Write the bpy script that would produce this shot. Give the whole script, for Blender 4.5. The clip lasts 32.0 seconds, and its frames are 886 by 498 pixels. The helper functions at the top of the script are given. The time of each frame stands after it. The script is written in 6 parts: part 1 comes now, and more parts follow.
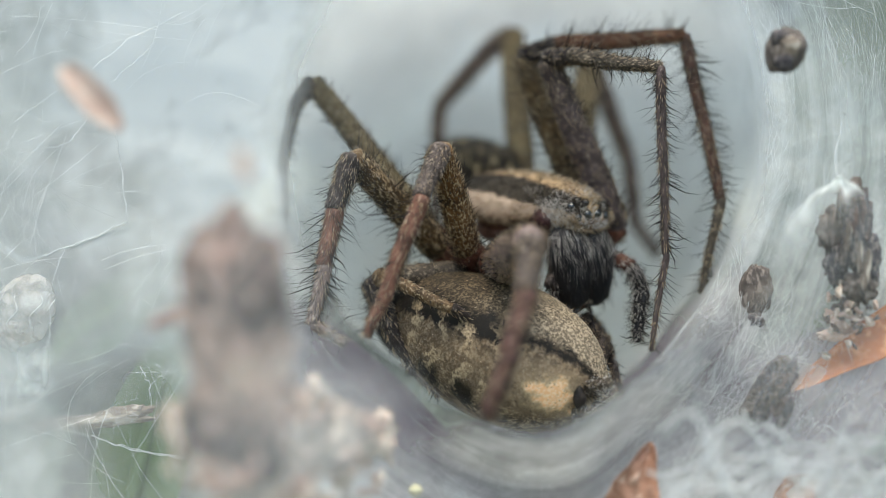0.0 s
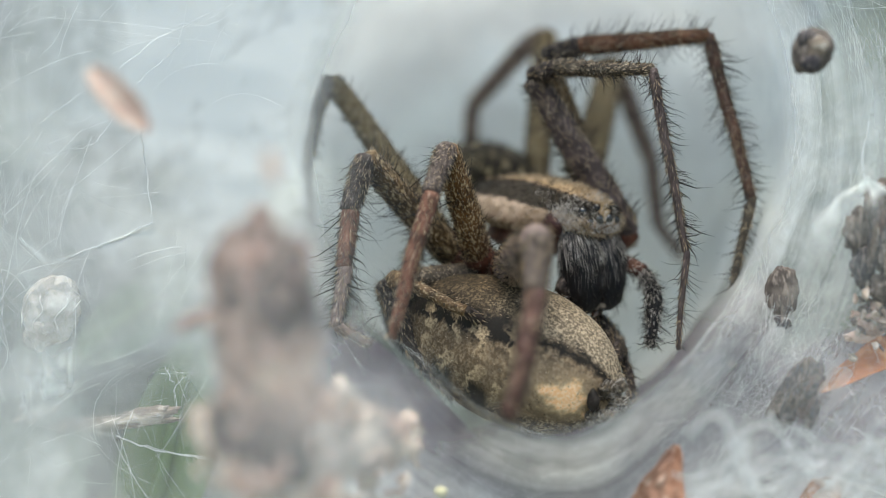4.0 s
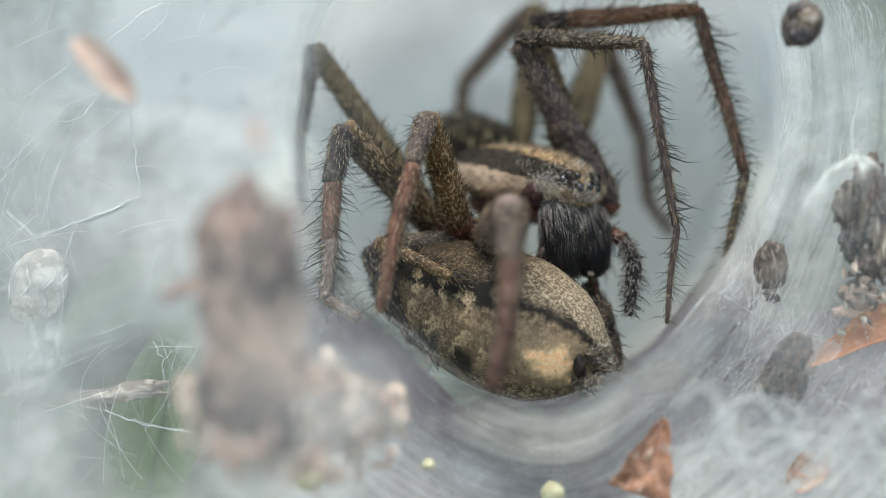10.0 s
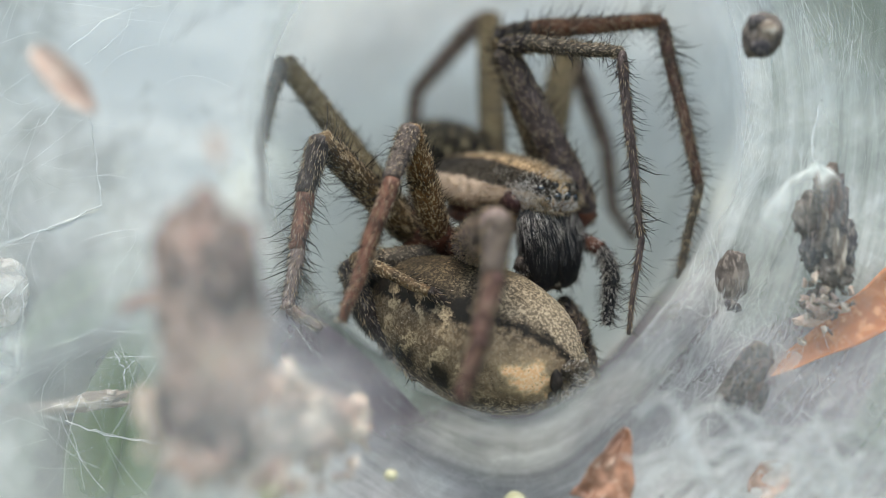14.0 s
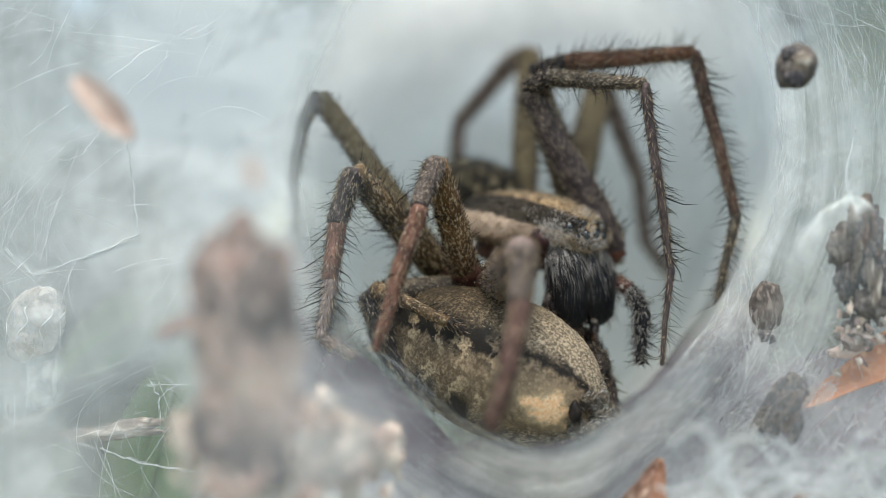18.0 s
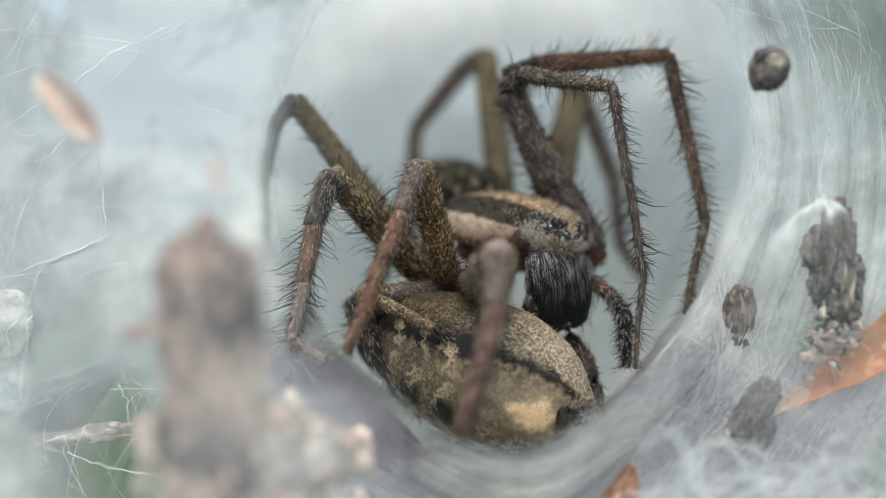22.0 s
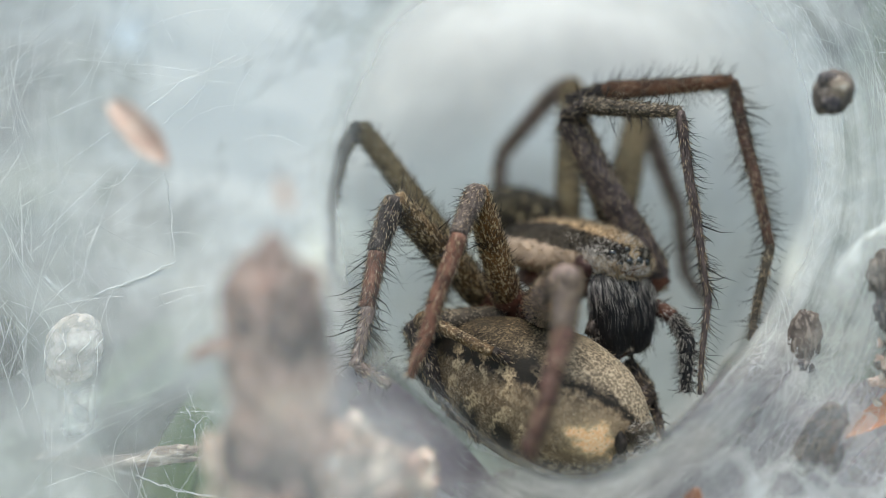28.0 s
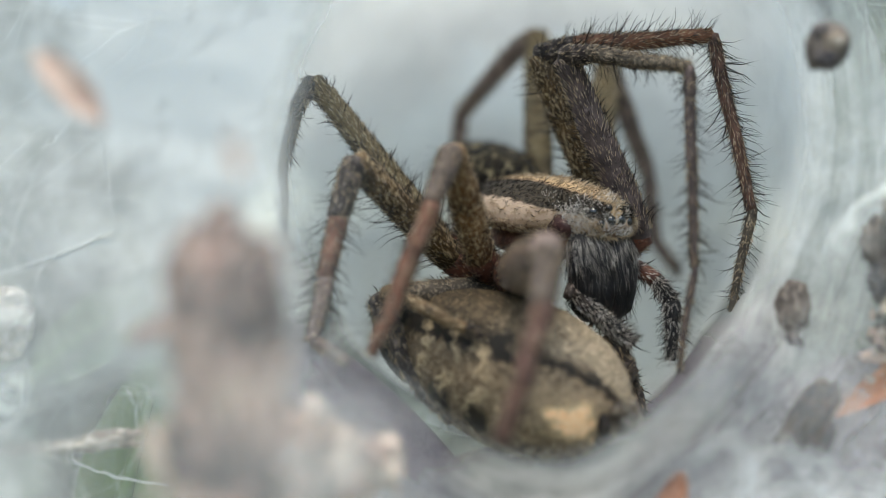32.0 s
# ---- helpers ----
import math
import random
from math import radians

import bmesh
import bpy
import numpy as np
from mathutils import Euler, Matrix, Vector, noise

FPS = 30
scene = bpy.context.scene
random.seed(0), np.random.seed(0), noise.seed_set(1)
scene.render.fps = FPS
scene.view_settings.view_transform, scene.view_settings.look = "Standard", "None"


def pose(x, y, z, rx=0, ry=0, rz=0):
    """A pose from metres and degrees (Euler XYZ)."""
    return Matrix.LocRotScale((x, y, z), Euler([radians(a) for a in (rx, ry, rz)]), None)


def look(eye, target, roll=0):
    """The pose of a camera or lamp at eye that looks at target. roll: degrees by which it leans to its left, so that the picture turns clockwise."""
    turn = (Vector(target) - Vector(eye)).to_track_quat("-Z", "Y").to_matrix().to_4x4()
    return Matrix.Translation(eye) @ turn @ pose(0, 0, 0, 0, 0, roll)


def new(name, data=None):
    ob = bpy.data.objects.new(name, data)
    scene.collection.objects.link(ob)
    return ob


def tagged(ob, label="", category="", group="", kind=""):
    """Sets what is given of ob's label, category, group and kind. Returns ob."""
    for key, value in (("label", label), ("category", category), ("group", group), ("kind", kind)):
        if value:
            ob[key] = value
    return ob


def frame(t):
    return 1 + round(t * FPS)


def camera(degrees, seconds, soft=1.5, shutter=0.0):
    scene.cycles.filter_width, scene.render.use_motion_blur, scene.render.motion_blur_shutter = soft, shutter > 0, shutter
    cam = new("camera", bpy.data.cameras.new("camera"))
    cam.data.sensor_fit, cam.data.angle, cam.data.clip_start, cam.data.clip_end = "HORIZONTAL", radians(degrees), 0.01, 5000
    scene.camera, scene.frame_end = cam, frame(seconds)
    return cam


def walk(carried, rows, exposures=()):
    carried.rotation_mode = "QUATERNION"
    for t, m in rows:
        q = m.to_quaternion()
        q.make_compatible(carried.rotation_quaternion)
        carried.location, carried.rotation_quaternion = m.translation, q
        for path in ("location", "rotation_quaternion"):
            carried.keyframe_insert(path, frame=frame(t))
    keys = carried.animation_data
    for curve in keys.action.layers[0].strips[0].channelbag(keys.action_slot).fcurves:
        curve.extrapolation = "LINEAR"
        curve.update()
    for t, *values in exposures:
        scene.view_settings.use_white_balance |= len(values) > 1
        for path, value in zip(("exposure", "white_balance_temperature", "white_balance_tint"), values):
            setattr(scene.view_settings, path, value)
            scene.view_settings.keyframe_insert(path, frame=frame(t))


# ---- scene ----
# One millimetre in metres: all sizes below are given in millimetres.
MM = 0.001

# ---- camera ----
cam = camera(36.0, 32.0, soft=0.5)
cam.data.dof.use_dof = True
cam.data.dof.focus_distance = 37.3 * MM
cam.data.dof.aperture_fstop = 37.0


def eye(x, y, z, rx, ry, rz):
    """Camera pose: place in mm, small turns in degrees about x, y and z, from a level view along +y."""
    return pose(x * MM, y * MM, z * MM, 90 + rx, ry, rz)


PATH = [
    (0, eye(-0.000, -37.702, 0.000, 0.000, 0.000, 0.000)),
    (0.5, eye(-0.114, -37.708, 0.230, -0.257, -0.005, -0.182)),
    (1, eye(-0.260, -37.774, 0.238, -0.174, -0.008, -0.316)),
    (1.5, eye(-0.267, -37.763, 0.287, -0.172, -0.022, -0.248)),
    (2, eye(-0.244, -37.726, 0.253, -0.062, 0.000, -0.026)),
    (2.5, eye(-0.223, -37.782, 0.232, -0.044, 0.041, 0.222)),
    (3, eye(-0.155, -37.738, 0.188, -0.051, 0.022, 0.544)),
    (3.5, eye(-0.162, -37.668, 0.108, -0.032, -0.034, 0.722)),
    (5.5, eye(-0.359, -37.653, 0.017, -0.338, 0.009, 0.712)),
    (6, eye(-0.386, -37.703, 0.032, -0.618, 0.027, 0.718)),
    (6.5, eye(-0.414, -37.680, 0.010, -0.797, -0.003, 0.448)),
    (7, eye(-0.233, -37.638, 0.068, -1.061, 0.026, 0.167)),
    (7.5, eye(-0.159, -37.655, 0.078, -1.156, -0.022, -0.271)),
    (8, eye(-0.138, -37.680, 0.079, -1.135, -0.031, -0.437)),
    (8.5, eye(-0.102, -37.683, -0.039, -0.886, -0.004, -0.373)),
    (9, eye(-0.103, -37.641, 0.003, -0.804, -0.086, -0.142)),
    (9.5, eye(-0.060, -37.607, -0.079, -0.747, -0.115, 0.245)),
    (10, eye(-0.064, -37.580, -0.249, -0.655, -0.123, 0.459)),
    (10.5, eye(0.009, -37.527, -0.350, -0.657, -0.035, 0.533)),
    (11, eye(-0.025, -37.568, -0.355, -0.748, 0.006, 0.501)),
    (11.5, eye(-0.178, -37.640, -0.304, -0.777, -0.056, 0.250)),
    (12, eye(-0.107, -37.592, -0.205, -0.781, -0.046, 0.131)),
    (12.5, eye(-0.078, -37.576, -0.224, -0.602, -0.043, -0.150)),
    (13, eye(0.000, -37.521, -0.172, -0.533, -0.052, -0.514)),
    (13.5, eye(0.093, -37.510, -0.072, -0.632, -0.134, -0.698)),
    (14, eye(0.143, -37.567, -0.074, -0.523, -0.144, -0.779)),
    (14.5, eye(0.214, -37.633, -0.081, -0.336, -0.194, -0.681)),
    (16.5, eye(0.379, -37.707, -0.150, 0.728, -0.247, -0.020)),
    (17, eye(0.178, -37.804, -0.173, 0.871, -0.302, -0.059)),
    (17.5, eye(0.256, -37.716, -0.139, 0.879, -0.236, 0.417)),
    (18, eye(0.076, -37.715, -0.315, 1.100, -0.374, 0.527)),
    (18.5, eye(0.077, -37.684, -0.335, 0.999, -0.350, 0.681)),
    (19, eye(0.091, -37.538, -0.361, 0.891, -0.338, 0.419)),
    (19.5, eye(0.244, -37.446, -0.284, 0.751, -0.255, 0.152)),
    (20, eye(0.374, -37.273, -0.313, 0.827, -0.370, 0.039)),
    (20.5, eye(0.279, -37.275, -0.260, 0.803, -0.377, -0.053)),
    (21, eye(0.210, -37.350, -0.240, 0.758, -0.344, -0.105)),
    (21.5, eye(0.321, -37.403, -0.292, 0.969, -0.321, 0.045)),
    (22, eye(0.312, -37.428, -0.303, 1.221, -0.432, -0.284)),
    (22.5, eye(0.310, -37.484, -0.245, 1.353, -0.466, -0.328)),
    (23, eye(0.374, -37.445, -0.191, 1.355, -0.453, -0.177)),
    (23.5, eye(0.259, -37.519, -0.227, 1.346, -0.443, -0.173)),
    (24, eye(0.303, -37.476, -0.340, 1.301, -0.522, 0.001)),
    (24.5, eye(0.315, -37.488, -0.526, 1.536, -0.502, 0.115)),
    (25, eye(0.277, -37.541, -0.474, 1.613, -0.475, 0.313)),
    (25.5, eye(0.322, -37.577, -0.447, 1.949, -0.516, 0.791)),
    (26, eye(0.349, -37.666, -0.472, 2.499, -0.522, 1.546)),
    (26.5, eye(0.270, -37.723, -0.623, 3.033, -0.498, 1.992)),
    (28.5, eye(0.378, -37.571, -0.677, 2.496, -0.499, 2.465)),
    (29, eye(0.206, -37.408, -0.689, 2.080, -0.458, 2.134)),
    (29.5, eye(0.188, -37.118, -0.677, 1.763, -0.422, 1.987)),
    (30, eye(-0.025, -36.776, -0.549, 1.362, -0.465, 1.390)),
    (30.5, eye(-0.106, -36.416, -0.405, 1.043, -0.494, 0.952)),
    (31, eye(-0.148, -35.911, -0.372, 1.117, -0.438, 0.794)),
    (31.5, eye(-0.224, -35.512, -0.392, 1.256, -0.354, 0.539)),
    (32, eye(-0.240, -34.931, -0.401, 1.182, -0.290, 0.059)),
]
walk(cam, PATH, [(0.0, 1.08, 7150, 3.5), (10.0, 1.08, 7150, 3.5), (13.0, 1.08, 7150, 3.5), (19.0, 1.09, 7150, 3.5), (22.0, 1.12, 7150, 3.5), (25.5, 1.08, 7150, 3.5), (29.0, 1.06, 7150, 3.5), (32.0, 1.08, 7150, 3.5)])

# ---- world and light: open shade under a bright sky ----
world = bpy.data.worlds.new("sky")
scene.world = world
world.use_nodes = True
wn = world.node_tree
sky = wn.nodes.new("ShaderNodeTexSky")
sky.sky_type = "NISHITA"
sky.sun_disc = False
sky.sun_elevation, sky.sun_rotation = radians(73), radians(193)
sky.air_density, sky.dust_density, sky.ozone_density = 1.0, 2.0, 1.0
wn.nodes["Background"].inputs["Strength"].default_value = 0.15
wn.links.new(sky.outputs[0], wn.nodes["Background"].inputs["Color"])
sun = new("sun", bpy.data.lights.new("sun", "SUN"))
sun.data.energy, sun.data.angle, sun.data.color = 1.6, radians(45), (1.0, 0.97, 0.92)
sun.matrix_world = look((-0.008, -0.036, 0.12), (0, 0, 0))

# ---- mesh tools ----
rng = np.random.default_rng(7)


class Geo:
    """Vertices in mm and faces with a material slot each."""

    def __init__(self):
        self.v, self.f, self.m, self.n = [], [], [], 0

    def add(self, verts, faces, slot=0):
        self.v.append(np.asarray(verts, float))
        self.f.extend([tuple(i + self.n for i in f) for f in faces])
        self.m.extend([slot] * len(faces))
        self.n += len(verts)

    def tube(self, pts, radii, sides=10, slot=0, cap=True):
        pts = [Vector(p) for p in pts]
        verts, faces = [], []
        up = Vector((0.31, 0.57, 0.76))
        for i, p in enumerate(pts):
            d = (pts[min(i + 1, len(pts) - 1)] - pts[max(i - 1, 0)]).normalized()
            a = d.cross(up)
            a = a.normalized() if a.length > 1e-6 else d.orthogonal().normalized()
            b = d.cross(a)
            for k in range(sides):
                w = 2 * math.pi * k / sides
                verts.append(p + (a * math.cos(w) + b * math.sin(w)) * radii[i])
        for i in range(len(pts) - 1):
            for k in range(sides):
                q = (k + 1) % sides
                faces.append((i * sides + k, i * sides + q, (i + 1) * sides + q, (i + 1) * sides + k))
        if cap:
            faces.append(tuple(range(sides))[::-1])
            faces.append(tuple((len(pts) - 1) * sides + k for k in range(sides)))
        self.add([tuple(v) for v in verts], faces, slot)

    def hairs(self, roots, dirs, lengths, r, slot=1, bend=0.25):
        """Tapered three-sided hairs, each bent a little towards a random side."""
        roots, dirs = np.asarray(roots, float), np.asarray(dirs, float)
        n = len(roots)
        if not n:
            return
        dirs = dirs / np.linalg.norm(dirs, axis=1)[:, None]
        side = np.cross(dirs, rng.normal(size=(n, 3)))
        side /= np.linalg.norm(side, axis=1)[:, None] + 1e-9
        other = np.cross(dirs, side)
        lengths = np.broadcast_to(np.asarray(lengths, float), (n,))[:, None]
        mid = roots + dirs * lengths * 0.55 + side * lengths * 0.04
        tip = roots + dirs * lengths + side * lengths * bend
        vs = []
        for base, rad in ((roots, r), (mid, r * 0.7)):
            for k in range(3):
                w = 2.0944 * k
                vs.append(base + (side * math.cos(w) + other * math.sin(w)) * rad)
        vs.append(tip)
        verts = np.stack(vs, 1).reshape(-1, 3)
        faces = []
        for i in range(n):
            o = 7 * i
            for k in range(3):
                q = (k + 1) % 3
                faces.append((o + k, o + q, o + 3 + q, o + 3 + k))
                faces.append((o + 3 + k, o + 3 + q, o + 6))
        self.add(verts, faces, slot)

    def blob(self, centre, axes, radii, nu=28, nv=18, slot=0, shape=None, rough=0.0, freq=1.0, seed=0.0):
        """A closed ovoid; axes: 3x3 columns of its own x, y, z; shape(z) scales the section along z in -1..1."""
        ax = np.array([list(c) for c in axes], float).T
        verts, faces = [], []
        c = np.asarray(centre, float)
        for j in range(nv + 1):
            w = math.pi * j / nv
            z, s = -math.cos(w), math.sin(w)
            if shape:
                s = s * shape(z)
            for i in range(nu):
                a = 2 * math.pi * i / nu
                p = np.array((math.cos(a) * s * radii[0], math.sin(a) * s * radii[1], z * radii[2]))
                if rough:
                    p = p * (1 + rough * noise.fractal(Vector(p * freq) + Vector((seed, seed * 2, 3)), 0.8, 2.0, 4))
                verts.append(c + ax @ p)
        for j in range(nv):
            for i in range(nu):
                k = (i + 1) % nu
                faces.append((j * nu + i, j * nu + k, (j + 1) * nu + k, (j + 1) * nu + i))
        self.add(verts, faces, slot)

    def make(self, name, mats, smooth=True):
        me = bpy.data.meshes.new(name)
        v = np.concatenate(self.v) * MM
        me.from_pydata(v.tolist(), [], self.f)
        for m in mats:
            me.materials.append(m)
        me.polygons.foreach_set("material_index", np.array(self.m, dtype=np.int32))
        if smooth:
            me.polygons.foreach_set("use_smooth", np.ones(len(self.f), dtype=bool))
        me.update()
        return me


def part(name, geo, mats, parent, label=""):
    ob = new(name, geo.make(name, mats if isinstance(mats, (list, tuple)) else [mats]))
    ob.parent = parent
    if label:
        tagged(ob, label)
    return ob


def base(name, place, label, category, group="", kind=""):
    ob = new(name)
    ob.empty_display_size = 0.002
    ob.location = Vector(place) * MM
    return tagged(ob, label, category, group, kind)


def single(name, geo, mats, label, category, group="", kind=""):
    ob = new(name, geo.make(name, mats if isinstance(mats, (list, tuple)) else [mats]))
    return tagged(ob, label, category, group, kind)


def V(*a):
    return Vector(a)


# ---- materials ----
def nodes_of(name):
    m = bpy.data.materials.new(name)
    m.use_nodes = True
    nt = m.node_tree
    return m, nt, nt.nodes["Principled BSDF"]


def link(nt, a, b):
    nt.links.new(a, b)


def noise_node(nt, size_mm, detail=4.0, coords="Object", stretch=None, rough=0.6):
    tc = nt.nodes.new("ShaderNodeTexCoord")
    n = nt.nodes.new("ShaderNodeTexNoise")
    n.inputs["Scale"].default_value = 1.0
    n.inputs["Detail"].default_value = detail
    n.inputs["Roughness"].default_value = rough
    mp = nt.nodes.new("ShaderNodeMapping")
    k = 1.0 / (size_mm * MM)
    s = stretch or (1, 1, 1)
    mp.inputs["Scale"].default_value = (k * s[0], k * s[1], k * s[2])
    link(nt, tc.outputs[coords], mp.inputs["Vector"])
    link(nt, mp.outputs[0], n.inputs["Vector"])
    return n


def ramp(nt, src, stops):
    r = nt.nodes.new("ShaderNodeValToRGB")
    el = r.color_ramp.elements
    while len(el) < len(stops):
        el.new(0.5)
    for e, (p, c) in zip(el, stops):
        e.position = p
        e.color = (*c, 1) if len(c) == 3 else c
    link(nt, src, r.inputs[0])
    return r


def mix(nt, fac, a, b, blend="MIX"):
    x = nt.nodes.new("ShaderNodeMix")
    x.data_type, x.blend_type = "RGBA", blend
    for sock, val in ((x.inputs["Factor"], fac), (x.inputs["A"], a), (x.inputs["B"], b)):
        if isinstance(val, (int, float)):
            sock.default_value = val
        elif isinstance(val, tuple):
            sock.default_value = (*val, 1)
        else:
            link(nt, val, sock)
    return x.outputs["Result"]


def calc(nt, op, a, b=None, c=None):
    x = nt.nodes.new("ShaderNodeMath")
    x.operation = op
    for sock, val in zip(x.inputs, (a, b, c)):
        if val is None:
            continue
        if isinstance(val, (int, float)):
            sock.default_value = val
        else:
            link(nt, val, sock)
    return x.outputs[0]


def bump(nt, bsdf, src, dist_mm, strength=0.6):
    b = nt.nodes.new("ShaderNodeBump")
    b.inputs["Strength"].default_value = strength
    b.inputs["Distance"].default_value = dist_mm * MM
    link(nt, src, b.inputs["Height"])
    link(nt, b.outputs[0], bsdf.inputs["Normal"])


def speckled(name, dark, mid, pale, fine=0.09, coarse=0.7, rough=0.55, relief=0.03, stretch=None, balance=0.0, spec=0.18):
    """Cuticle, bark or husk: blotches at one scale and speckle at a finer one."""
    m, nt, b = nodes_of(name)
    n1, n2 = noise_node(nt, coarse, 3), noise_node(nt, fine, 3, stretch=stretch)
    r1 = ramp(nt, n1.outputs[0], [(0.36, dark), (0.62, mid)])
    r2 = ramp(nt, n2.outputs[0], [(0.50 + balance, (0, 0, 0)), (0.62 + balance, (1, 1, 1))])
    col = mix(nt, r2.outputs[0], r1.outputs[0], pale)
    link(nt, col, b.inputs["Base Color"])
    b.inputs["Roughness"].default_value = rough
    b.inputs["Specular IOR Level"].default_value = spec
    bump(nt, b, n2.outputs[0], relief)
    return m


M_LEG = speckled("leg_olive", (0.034, 0.021, 0.010), (0.105, 0.064, 0.028), (0.38, 0.295, 0.18), 0.085, 0.9, balance=0.02, stretch=(1, 1, 0.5))
M_LEG_DARK = speckled("leg_dark", (0.016, 0.012, 0.011), (0.050, 0.039, 0.036), (0.22, 0.18, 0.16), 0.07, 0.6, balance=0.05, stretch=(1, 1, 0.35))
M_LEG_RED = speckled("leg_rust", (0.095, 0.047, 0.034), (0.22, 0.105, 0.072), (0.34, 0.225, 0.17), 0.08, 0.9, balance=0.09, stretch=(1, 1, 0.4))
M_LEG_RUST = speckled("leg_orange_brown", (0.085, 0.040, 0.026), (0.215, 0.098, 0.058), (0.40, 0.26, 0.17), 0.08, 0.9, balance=0.07, stretch=(1, 1, 0.4))
M_LEG_GREY = speckled("leg_grey", (0.030, 0.024, 0.019), (0.095, 0.078, 0.062), (0.28, 0.23, 0.17), 0.08, 0.7, balance=0.03)
M_LEG_MAUVE = speckled("leg_mauve", (0.13, 0.095, 0.087), (0.26, 0.19, 0.17), (0.40, 0.33, 0.295), 0.09, 0.8, balance=0.06, stretch=(1, 1, 0.4))
M_LEG_BROWN = speckled("leg_brown", (0.062, 0.036, 0.028), (0.165, 0.090, 0.068), (0.27, 0.205, 0.17), 0.08, 0.8, balance=0.07, stretch=(1, 1, 0.4))
M_LEG_GOLD = speckled("leg_golden", (0.09, 0.064, 0.034), (0.22, 0.16, 0.085), (0.40, 0.32, 0.19), 0.09, 0.9, balance=0.03, stretch=(1, 1, 0.4))
M_LEG_PLUM = speckled("leg_plum", (0.042, 0.031, 0.031), (0.115, 0.085, 0.080), (0.24, 0.19, 0.175), 0.07, 0.6, balance=0.07, stretch=(1, 1, 0.35))
M_LEG_AMBER = speckled("leg_amber", (0.060, 0.030, 0.012), (0.165, 0.085, 0.034), (0.47, 0.36, 0.22), 0.075, 0.8, balance=0.02, stretch=(1, 1, 0.6))
M_LEG_TAN = speckled("leg_tan", (0.045, 0.029, 0.016), (0.175, 0.108, 0.058), (0.40, 0.31, 0.20), 0.07, 0.6, balance=0.03)
M_LEG_FELT = speckled("leg_felted", (0.045, 0.035, 0.031), (0.092, 0.070, 0.062), (0.22, 0.18, 0.158), 0.06, 0.7, balance=0.01, relief=0.05)
M_LEG_WINE = speckled("leg_wine", (0.068, 0.036, 0.032), (0.145, 0.074, 0.062), (0.23, 0.15, 0.13), 0.08, 0.8, balance=0.08, stretch=(1, 1, 0.4))
M_HAIR_WHITE = speckled("bristle_white", (0.45, 0.41, 0.38), (0.62, 0.58, 0.54), (0.72, 0.69, 0.66), 0.2, 0.8, rough=0.5)
M_MOTTLED = speckled("abdomen_mottled", (0.012, 0.010, 0.008), (0.06, 0.045, 0.028), (0.30, 0.235, 0.14), 0.35, 0.8, balance=0.03)
M_JOINT = speckled("joint_skin", (0.045, 0.017, 0.012), (0.11, 0.042, 0.026), (0.19, 0.10, 0.07), 0.1, 0.6, rough=0.4, balance=0.05)
M_CHEEK = speckled("cheek_maroon", (0.018, 0.009, 0.009), (0.040, 0.018, 0.017), (0.09, 0.05, 0.046), 0.1, 0.5, rough=0.35)
M_HAIR = speckled("bristle_black", (0.008, 0.007, 0.006), (0.018, 0.014, 0.012), (0.04, 0.033, 0.03), 0.2, 0.8, rough=0.45)
M_HAIR_PALE = speckled("bristle_pale", (0.34, 0.245, 0.15), (0.52, 0.40, 0.27), (0.64, 0.53, 0.40), 0.2, 0.8, rough=0.5)
M_HAIR_GREY = speckled("bristle_grey", (0.10, 0.09, 0.09), (0.22, 0.20, 0.195), (0.40, 0.37, 0.36), 0.2, 0.8, rough=0.4)
M_JAW = speckled("jaw_black", (0.005, 0.005, 0.006), (0.010, 0.010, 0.012), (0.030, 0.031, 0.035), 0.05, 0.6, rough=0.6, stretch=(1, 1, 0.12), balance=0.06, spec=0.25)
M_SKIN = speckled("fang_skin", (0.13, 0.10, 0.085), (0.34, 0.28, 0.235), (0.50, 0.43, 0.37), 0.08, 0.3, rough=0.5)
M_FANG = speckled("fang_horn", (0.02, 0.01, 0.006), (0.05, 0.02, 0.012), (0.12, 0.06, 0.04), 0.1, 0.5, rough=0.2, spec=0.7)
M_EYE = speckled("eye_black", (0.004, 0.004, 0.005), (0.008, 0.008, 0.010), (0.01, 0.01, 0.012), 0.2, 0.5, rough=0.05, spec=0.9, relief=0.0)


